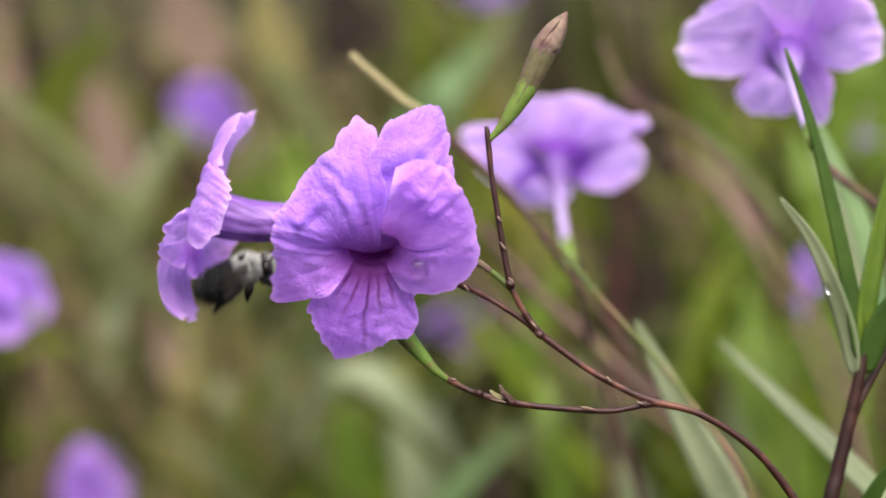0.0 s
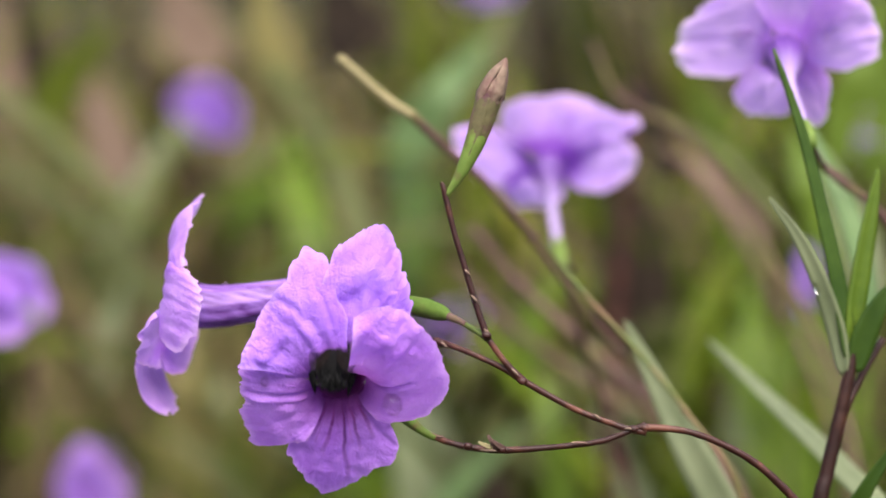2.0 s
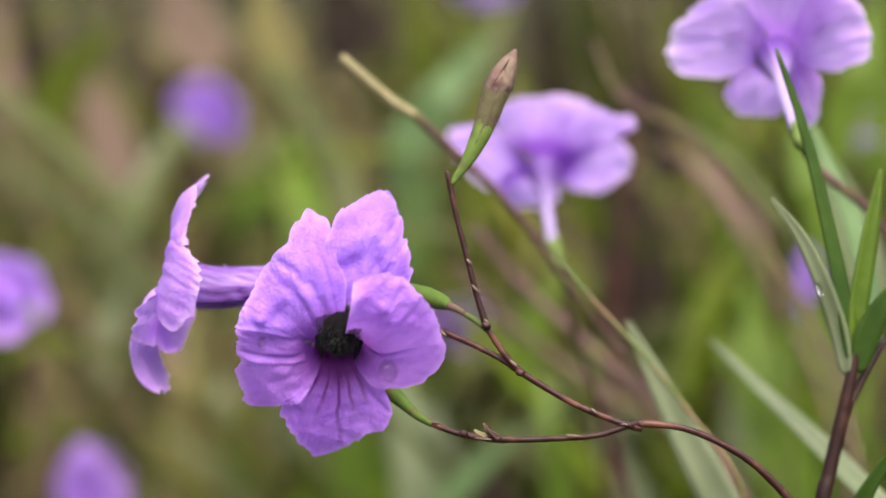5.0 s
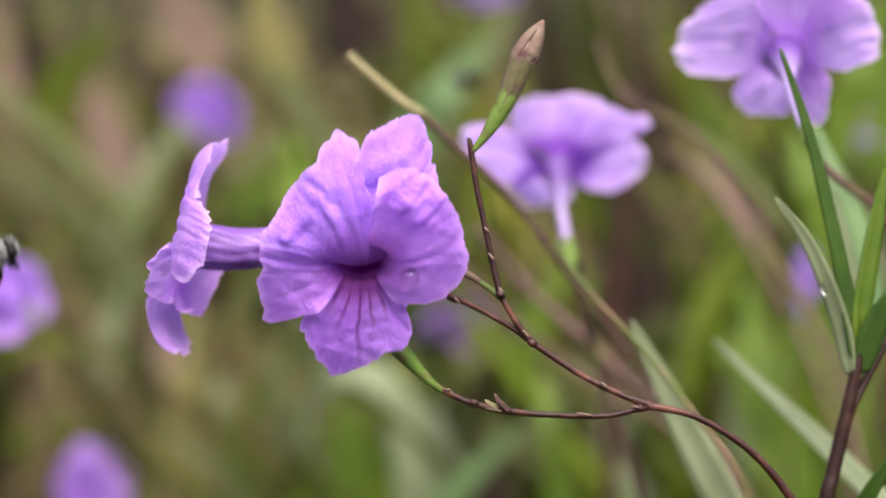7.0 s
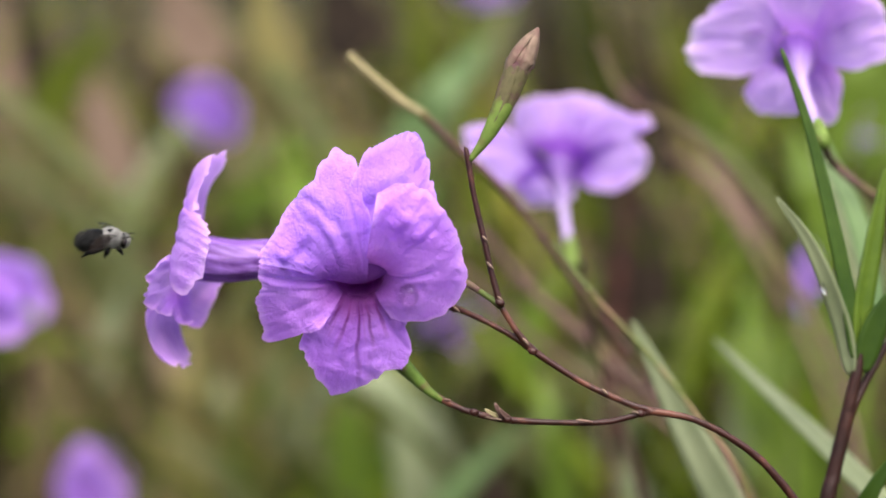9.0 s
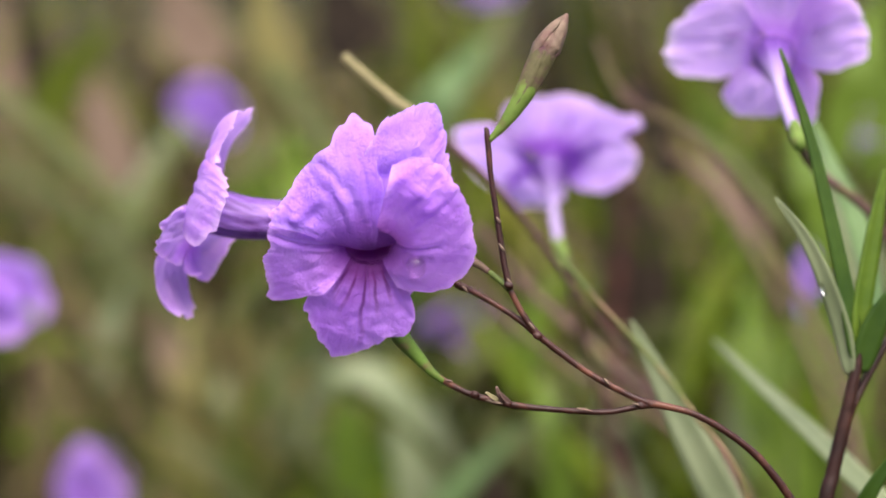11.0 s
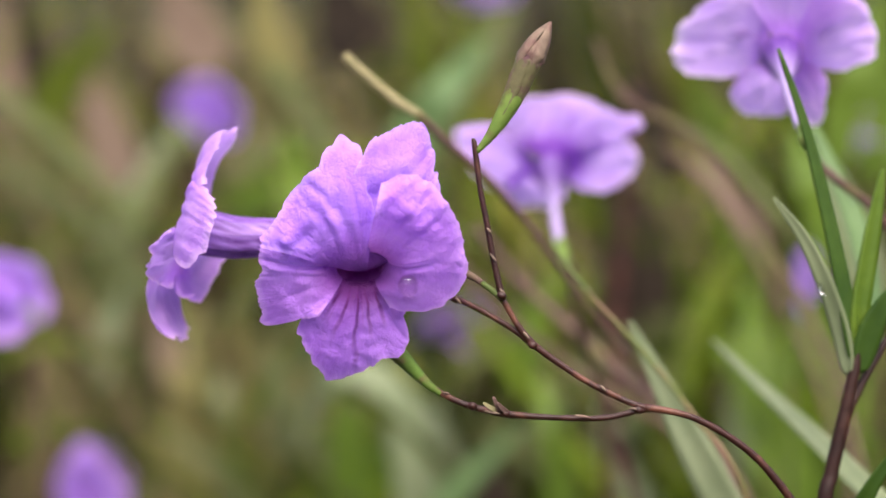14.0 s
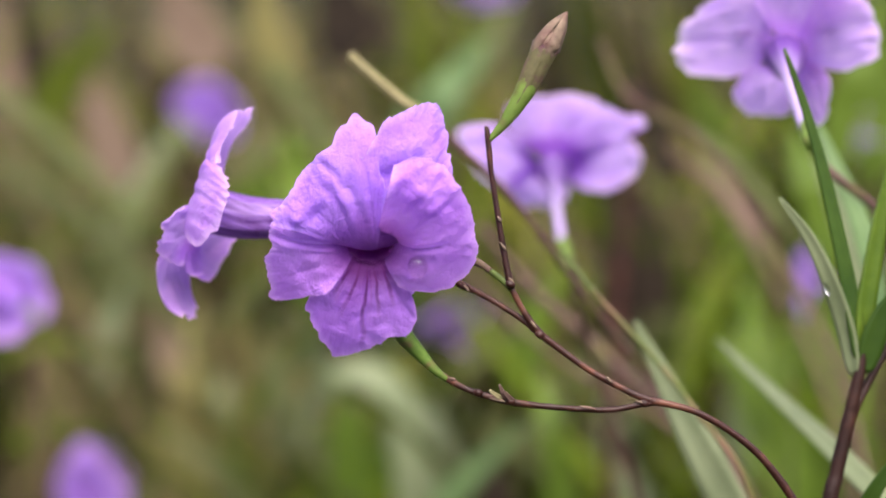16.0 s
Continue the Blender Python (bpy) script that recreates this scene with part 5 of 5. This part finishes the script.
def motions():
    back = Matrix.Translation(-A_BASE)
    walk(flower, [(t, back @ held(a, b, 0.5, roll, pitch)) for t, a, b, roll, pitch in (
        (0, 658, 429, 0, -20), (0.5, 662, 425, 0.2, -20), (1, 659, 485, 2.2, -20), (1.5, 629, 634, 7.9, -27), (2, 603, 670, 8.6, -29),
        (2.5, 595, 594, 4.8, -30), (3, 584, 595, 6, -30), (3.5, 570, 658, 7.3, -29), (4, 600, 610, 6.3, -30), (4.2, 609, 583, 4.5, -30),
        (4.7, 588, 622, 6.5, -30), (5.2, 606, 590, 5.5, -30), (5.6, 622, 545, 4, -26), (6, 652, 420, 0, -18), (6.3, 656, 386, -3, -22.6),
        (6.5, 650, 378, -5, -23.1), (7, 638, 453, 3.6, -18.1), (7.5, 629, 490, 2.3, -15.7), (8, 691, 372, -2.4, -23.5), (8.5, 661, 432, -0.9, -19.5),
        (9, 636, 485, 4.1, -16), (9.2, 641, 470, 3.2, -17), (9.8, 656, 425, -0.5, -20), (10.4, 640, 456, 2, -17.9), (11, 652, 425, 0, -20),
        (11.5, 660, 413, -1.3, -20.8), (12, 650, 461, 1.6, -17.6), (12.5, 649, 460, 1.8, -17.7), (13, 649, 425, -0.4, -20),
        (13.5, 641, 446, 1.5, -18.6), (14, 637, 463, 1.7, -17.5), (14.5, 649, 426, 0.5, -19.9), (15, 644, 440, 0.6, -19), (15.5, 647, 448, 1.8, -18.5),
        (16, 655, 425, -0, -20))])
    walk(side_flower, [(t, back @ held(a, b, 0.53, roll, pitch, yaw) @ SIDE) for t, a, b, roll, yaw, pitch in (
        (0, 385, 380, -0.7, 0.0, -0.0), (0.5, 386, 378, -0.9, 0.0, -0.0), (1, 378, 392, -0.3, 1.6, -2.0), (1.5, 349, 495, 4.3, 3.8, -4.8), (2, 324, 540, 8.2, 4.0, -5.0),
        (2.5, 317, 477, 2.6, 4.0, -5.0), (3, 306, 483, 4.2, 4.0, -5.0), (3.5, 307, 528, 7.3, 4.0, -5.0), (4, 316, 506, 4.8, 4.0, -5.0), (4.2, 339, 465, 2.6, 4.0, -5.0),
        (4.7, 316, 517, 5.2, 4.0, -5.0), (5.2, 326, 492, 4.2, 4.0, -5.0), (5.6, 340, 466, 2.4, 3.0, -3.8), (6, 379, 360, -2.8, 0.7, -0.8), (6.3, 380, 340, -4.5, 0.0, -0.0),
        (6.5, 396, 299, -7.1, 0.0, -0.0), (7, 355, 436, 5.1, 0.0, -0.0), (7.5, 364, 427, 2.9, 0.0, -0.0), (8, 406, 329, -2.7, 0.0, -0.0), (8.5, 391, 371, -1.3, 0.0, -0.0),
        (9, 353, 457, 5.5, 0.0, -0.0), (9.2, 360, 443, 4.5, 0.0, -0.0), (9.8, 380, 380, -1.0, 0.0, -0.0), (10.4, 364, 415, 2.4, 0.0, -0.0), (11, 380, 375, -0.8, 0.0, -0.0),
        (11.5, 387, 356, -2.1, 0.0, -0.0), (12, 371, 415, 2.4, 0.0, -0.0), (12.5, 369, 412, 2.1, 0.0, -0.0), (13, 376, 372, -1.0, 0.0, -0.0), (13.5, 362, 407, 1.9, 0.0, -0.0),
        (14, 361, 412, 1.8, 0.0, -0.0), (14.5, 372, 382, 0.1, 0.0, -0.0), (15, 372, 388, 0.3, 0.0, -0.0), (15.5, 369, 409, 2.5, 0.0, -0.0), (16, 382, 375, -0.1, 0.0, -0.0))])
    for top_lobe in lobes[:2]:
        walk(top_lobe, [(t, pose(0, 0.0015 * k, -0.0010 * k, -13 * k)) for t, k in ((0, 0), (0.75, 0), (1.0, 0.5), (1.5, 0.95), (2.0, 1), (5.4, 1), (5.8, 0.5), (6.1, 0), (16, 0))])
    walk(lobes[3], [(t, pose(0, 0.0002 * k, 0, -6 * k)) for t, k in ((0, 0), (0.75, 0), (1.0, 0.5), (1.5, 0.95), (2.0, 1), (5.4, 1), (5.8, 0.5), (6.1, 0), (16, 0))])
    walk(lower, [(t, back @ held(a, b, 0.5, roll)) for t, a, b, roll in (
        (0, 1156, 712, -0.4), (0.5, 1159, 712, -0.8), (1, 1161, 717, 1.2), (1.5, 1152, 740, 7.3), (2, 1135, 753, 9.5), (2.5, 1119, 747, 5.7),
        (3, 1115, 747, 6.3), (3.5, 1119, 753, 8.8), (4, 1133, 744, 6.6), (4.2, 1138, 741, 4.5), (4.7, 1128, 748, 7), (5.2, 1130, 745, 6),
        (5.6, 1136, 738, 4), (6, 1140, 716, -0.5), (6.3, 1137, 712, -2.5), (6.5, 1135, 712, -3.3), (7, 1148, 718, 1.7), (7.5, 1153, 720, 3.1),
        (8, 1161, 704, -3.3), (8.5, 1156, 715, 0.1), (9, 1148, 727, 3.1), (9.2, 1147, 724, 2), (9.8, 1150, 714, -0.5), (10.4, 1148, 719, 1.6),
        (11, 1149, 714, -0.3), (11.5, 1150, 714, -0.9), (12, 1155, 721, 1.7), (12.5, 1152, 721, 1.7), (13, 1147, 717, -0.2), (13.5, 1145, 720, 1.4),
        (14, 1145, 721, 2.1), (14.5, 1145, 715, 0.1), (15, 1148, 717, 0.5), (15.5, 1153, 715, 1.4), (16, 1155, 710, -0.2))])
    walk(upper, [(t, back @ held(a, b, 0.5, roll)) for t, a, b, roll in (
        (0, 905, 510, 0), (0.5, 908, 509, -0.1), (1, 908, 520, 0.7), (1.5, 886, 574, 5.3), (2, 864, 600, 7.7), (2.5, 857, 572, 3.7),
        (3, 848, 575, 4.9), (3.5, 847, 597, 7.3), (4, 865, 579, 6.1), (4.2, 875, 565, 3.9), (4.7, 860, 588, 6.3), (5.2, 866, 578, 5),
        (5.6, 874, 560, 3.5), (6, 896, 505, -1.5), (6.3, 900, 497, -3), (6.5, 900, 492, -4.9), (7, 888, 528, 2.8), (7.5, 895, 535, 2.6),
        (8, 923, 490, -3), (8.5, 910, 513, -1.1), (9, 887, 543, 3.8), (9.2, 889, 536, 3.2), (9.8, 902, 512, -0.6), (10.4, 893, 526, 1.6),
        (11, 902, 512, -0.5), (11.5, 906, 507, -1.6), (12, 900, 528, 1.5), (12.5, 898, 528, 1.4), (13, 898, 514, -0.6), (13.5, 891, 524, 1.2),
        (14, 890, 530, 1.6), (14.5, 895, 515, 0.1), (15, 897, 518, 0.3), (15.5, 898, 522, 1.8), (16, 905, 510, -0))])
    walk(branch, [(t, back @ held(a, b, 0.503, roll)) for t, a, b, roll in (
        (0, 1434.6, 935, 0.4), (0.5, 1437.6, 935, 0.4), (1, 1443.6, 935, 1.5), (1.5, 1453, 935, 6.3), (2, 1446.4, 935, 9), (2.5, 1425.6, 935, 7.7),
        (3, 1421.6, 935, 7.7), (3.5, 1430.4, 935, 9), (4, 1437.2, 935, 7.1), (4.2, 1439.8, 935, 6.5), (4.7, 1435.4, 935, 7.9), (5.2, 1435, 935, 7.3),
        (5.6, 1435.4, 935, 5.8), (6, 1421.8, 935, 1.3), (6.3, 1415.6, 935, 0.4), (6.5, 1413.6, 935, 0.4), (7, 1431.4, 935, 1.7), (7.5, 1438, 935, 2.1),
        (8, 1433.2, 935, -1.3), (8.5, 1437, 935, 1), (9, 1438.6, 935, 3.5), (9.2, 1435.2, 935, 2.9), (9.8, 1430.2, 935, 0.8), (10.4, 1432.2, 935, 1.9),
        (11, 1429.2, 935, 0.8), (11.5, 1430.2, 935, 0.8), (12, 1440.8, 935, 2.3), (12.5, 1437.8, 935, 2.3), (13, 1429.6, 935, 1.5),
        (13.5, 1430, 935, 2.1), (14, 1430.8, 935, 2.3), (14.5, 1426, 935, 1), (15, 1430.6, 935, 1.5), (15.5, 1434, 935, 1), (16, 1432, 935, 0))])
    walk(plant_b, [(t, push(plant_b, 0.68, dx)) for t, dx in (
        (0, 9.3), (0.5, 9.3), (1, 12.4), (1.5, 17), (2, -4.4), (2.5, -32), (3, -32), (3.5, -19.8), (4, -4.4), (4.8, -10), (5.5, -20), (6.5, -33.5),
        (7, 10.9), (7.5, -9), (8, 23.1), (8.5, -15.2), (9, 13.9), (9.8, 0), (10.6, -6), (11.5, 1.7), (12, -4.4), (12.5, 0.2), (13, -6), (13.5, -12.1),
        (14, -1.4), (14.5, -12.1), (15, -1.4), (15.5, 7.8), (16, 3.2))])
    walk(plant_c, [(t, push(plant_c, 0.53, dx)) for t, dx in (
        (0, 1.3), (0.5, 4.3), (1, 5.8), (1.5, 1.3), (2, -17.1), (2.5, -32.4), (3, -37), (3.5, -27.8), (4, -18.7), (4.8, -12), (5.5, -18), (6.5, -20.2),
        (7, -6.4), (7.5, 1.3), (8, 2.8), (8.5, 1.3), (9, -4.9), (9.8, -4), (10.6, -7), (11.5, -4.9), (12, -1.8), (12.5, -3.3), (13, -9.5), (13.5, -11),
        (14, -9.5), (14.5, -9.5), (15, -6.4), (15.5, -1.8), (16, -0.3))])
    walk(plant_d, [(t, push(plant_d, 0.585, dx)) for t, dx in (
        (0, 5), (0.5, 14.2), (1, 21.8), (1.5, 18.8), (2, 0.4), (2.5, -37.9), (3, -42.5), (3.5, -11.8), (4, -7.2), (4.8, -10), (5.5, -25), (6.5, -39.4),
        (7, 0.4), (7.5, 34.1), (8, -10.3), (8.5, -4.2), (9, 18.8), (9.8, -5), (10.6, -10), (11.5, -22.6), (12, 0.4), (12.5, -2.7), (13, -16.4),
        (13.5, -10.3), (14, -4.2), (14.5, -11.8), (15, -8.8), (15.5, 11.1), (16, 0.4))])
    walk(dry_stalk, [(t, push(dry_stalk, 0.6, dx)) for t, dx in (
        (0, 1.3), (0.5, 2.8), (1, 8.9), (1.5, 5.9), (2, -17.1), (2.5, -38.5), (3, -40.1), (3.5, -27.8), (4, -18.6), (4.8, -12), (5.5, -20),
        (6.5, -30.9), (7, -1.8), (7.5, -11), (8, 5.9), (8.5, -14), (9, -1.8), (9.8, -6), (10.6, -9), (11.5, -9.4), (12, -9.4), (12.5, -6.4),
        (13, -12.5), (13.5, -14), (14, -7.9), (14.5, -14), (15, -6.4), (15.5, -0.2), (16, -0.2))])
    for thing in (shoot_1, shoot_2, stalk_2, stalk_3, stalk_4, stalk_6, stalk_7):
        walk(thing, [(t, push(thing, 0.6, dx)) for t, dx in (
        (0, 1.3), (0.5, 4.3), (1, 5.8), (1.5, 1.3), (2, -17.1), (2.5, -32.4), (3, -37), (3.5, -27.8), (4, -18.7), (4.8, -12), (5.5, -18), (6.5, -20.2),
        (7, -6.4), (7.5, 1.3), (8, 2.8), (8.5, 1.3), (9, -4.9), (9.8, -4), (10.6, -7), (11.5, -4.9), (12, -1.8), (12.5, -3.3), (13, -9.5), (13.5, -11),
        (14, -9.5), (14.5, -9.5), (15, -6.4), (15.5, -1.8), (16, -0.3))])
    rows = [(t, flown(a, b, d, turn, away, show)) for t, a, b, d, turn, away, show in (
        (0, 420, 485, 0.487, 22, 0, 0.3), (0.1, 432, 449, 0.485, 16, 0, 0.3), (0.2, 459, 420, 0.483, 8, 0, 0.3), (0.3, 478, 421, 0.482, 8, 5, 0.35),
        (0.4, 515, 424, 0.481, 10, 10, 0.4), (0.5, 540, 426, 0.480, 14, 15, 0.45), (0.6, 577, 437, 0.479, 22, 25, 0.5), (0.7, 606, 442, 0.479, 40, 32, 0.65),
        (0.8, 622, 455, 0.480, 62, 30, 0.8), (0.9, 633, 468, 0.481, 70, 34, 0.82), (1.0, 634, 492, 0.482, 76, 36, 0.85), (1.2, 615, 556, 0.484, 80, 40, 0.88),
        (1.3, 610, 586, 0.485, 82, 42, 0.9), (1.5, 608, 625, 0.487, 84, 44, 0.9), (1.8, 600, 668, 0.491, 78, 50, 0.9))]
    for t, a, b in ((2.0, 588, 660), (2.5, 580, 590), (3.0, 575, 590), (3.5, 572, 652), (4.0, 600, 604), (4.2, 609, 577), (4.7, 588, 618), (5.2, 606, 586)):
        rows.append((t, flown(a + 4, b - 34, 0.4955, 86, 50, 0.9)))
    rows += [(t, flown(a, b, d, turn, away, show)) for t, a, b, d, turn, away, show in (
        (5.5, 600, 570, 0.487, 88, 50, 0.85), (5.7, 560, 560, 0.478, 92, 25, 0.6), (5.9, 460, 610, 0.474, 95, 10, 0.45), (6.1, 340, 640, 0.478, 92, 5, 0.4), (6.3, 277, 590, 0.486, 84, 5, 0.4),
        (6.4, 253, 503, 0.490, 55, 20, 0.5), (6.5, 208, 428, 0.494, 42, 34, 0.6), (6.6, 148, 385, 0.498, 24, 25, 0.5), (6.7, 80, 366, 0.498, 6, 10, 0.4), (6.8, 26, 384, 0.498, 20, 20, 0.4),
        (6.9, -15, 415, 0.498, 30, 15, 0.3), (7.0, -30, 465, 0.50, 34, 10, 0.3), (7.1, -20, 521, 0.505, 30, 5, 0.3), (7.2, 18, 594, 0.515, 18, 0, 0.3), (7.3, 89, 662, 0.53, -8, 0, 0.3),
        (7.4, 186, 692, 0.548, 5, 0, 0.3), (7.5, 291, 692, 0.555, 14, 0, 0.3), (7.6, 400, 660, 0.555, 24, 0, 0.35), (7.7, 481, 604, 0.552, 45, 10, 0.5), (7.8, 521, 566, 0.548, 65, 20, 0.6),
        (7.9, 530, 535, 0.55, 66, 40, 0.6), (8.0, 556, 468, 0.56, 60, 50, 0.6), (8.1, 600, 430, 0.58, 50, 60, 0.6), (8.3, 660, 400, 0.64, 50, 65, 0.6), (8.7, 690, 420, 1.0, 50, 65, 0.6),
        (9.2, 660, 430, 1.9, 50, 65, 0.6), (10.5, 900, 300, 5.0, 50, 65, 0.6), (16, 1700, 100, 14.0, 50, 65, 0.6))]
    walk(bee, rows)
    beat(bee, ((0.0, 1.5, False), (1.6, 5.4, True), (5.5, 16.0, False)))
    beat(bee_2, ((0.0, 16.0, False),))
    walk(bee_2, [(t, flown(a, b, d, turn, away, show)) for t, a, b, d, turn, away, show in (
        (0, 2400, 200, 1.2, 150, 0, 0.3), (5.6, 1700, 300, 0.95, 170, 0, 0.3), (6.2, 900, 210, 0.86, 170, 0, 0.3), (6.5, 808, 152, 0.85, 175, 0, 0.3), (6.7, 838, 140, 0.85, 175, 0, 0.3), (7.2, 780, 130, 0.82, 175, 0, 0.3),
        (7.8, 447, 72, 0.75, 185, 0, 0.3), (8.1, 120, 130, 0.62, 200, 0, 0.3), (8.3, -60, 240, 0.55, 240, 0, 0.3), (8.45, -80, 330, 0.51, 300, 0, 0.3), (8.6, 8, 372, 0.498, 350, 0, 0.3),
        (8.7, 95, 402, 0.496, 358, 0, 0.3), (8.8, 178, 417, 0.496, 365, 0, 0.3), (8.9, 198, 416, 0.496, 365, 0, 0.3), (9.0, 185, 424, 0.496, 362, 0, 0.3), (9.1, 176, 418, 0.496, 362, 0, 0.3),
        (9.2, 214, 416, 0.496, 360, 0, 0.3), (9.4, 190, 380, 0.495, 370, 0, 0.3), (9.6, 90, 300, 0.49, 425, 0, 0.4), (9.8, -60, 210, 0.485, 490, 0, 0.5), (10.1, -300, 120, 0.48, 540, 0, 0.5), (16, -2600, -300, 0.6, 540, 0, 0.5))])


motions()
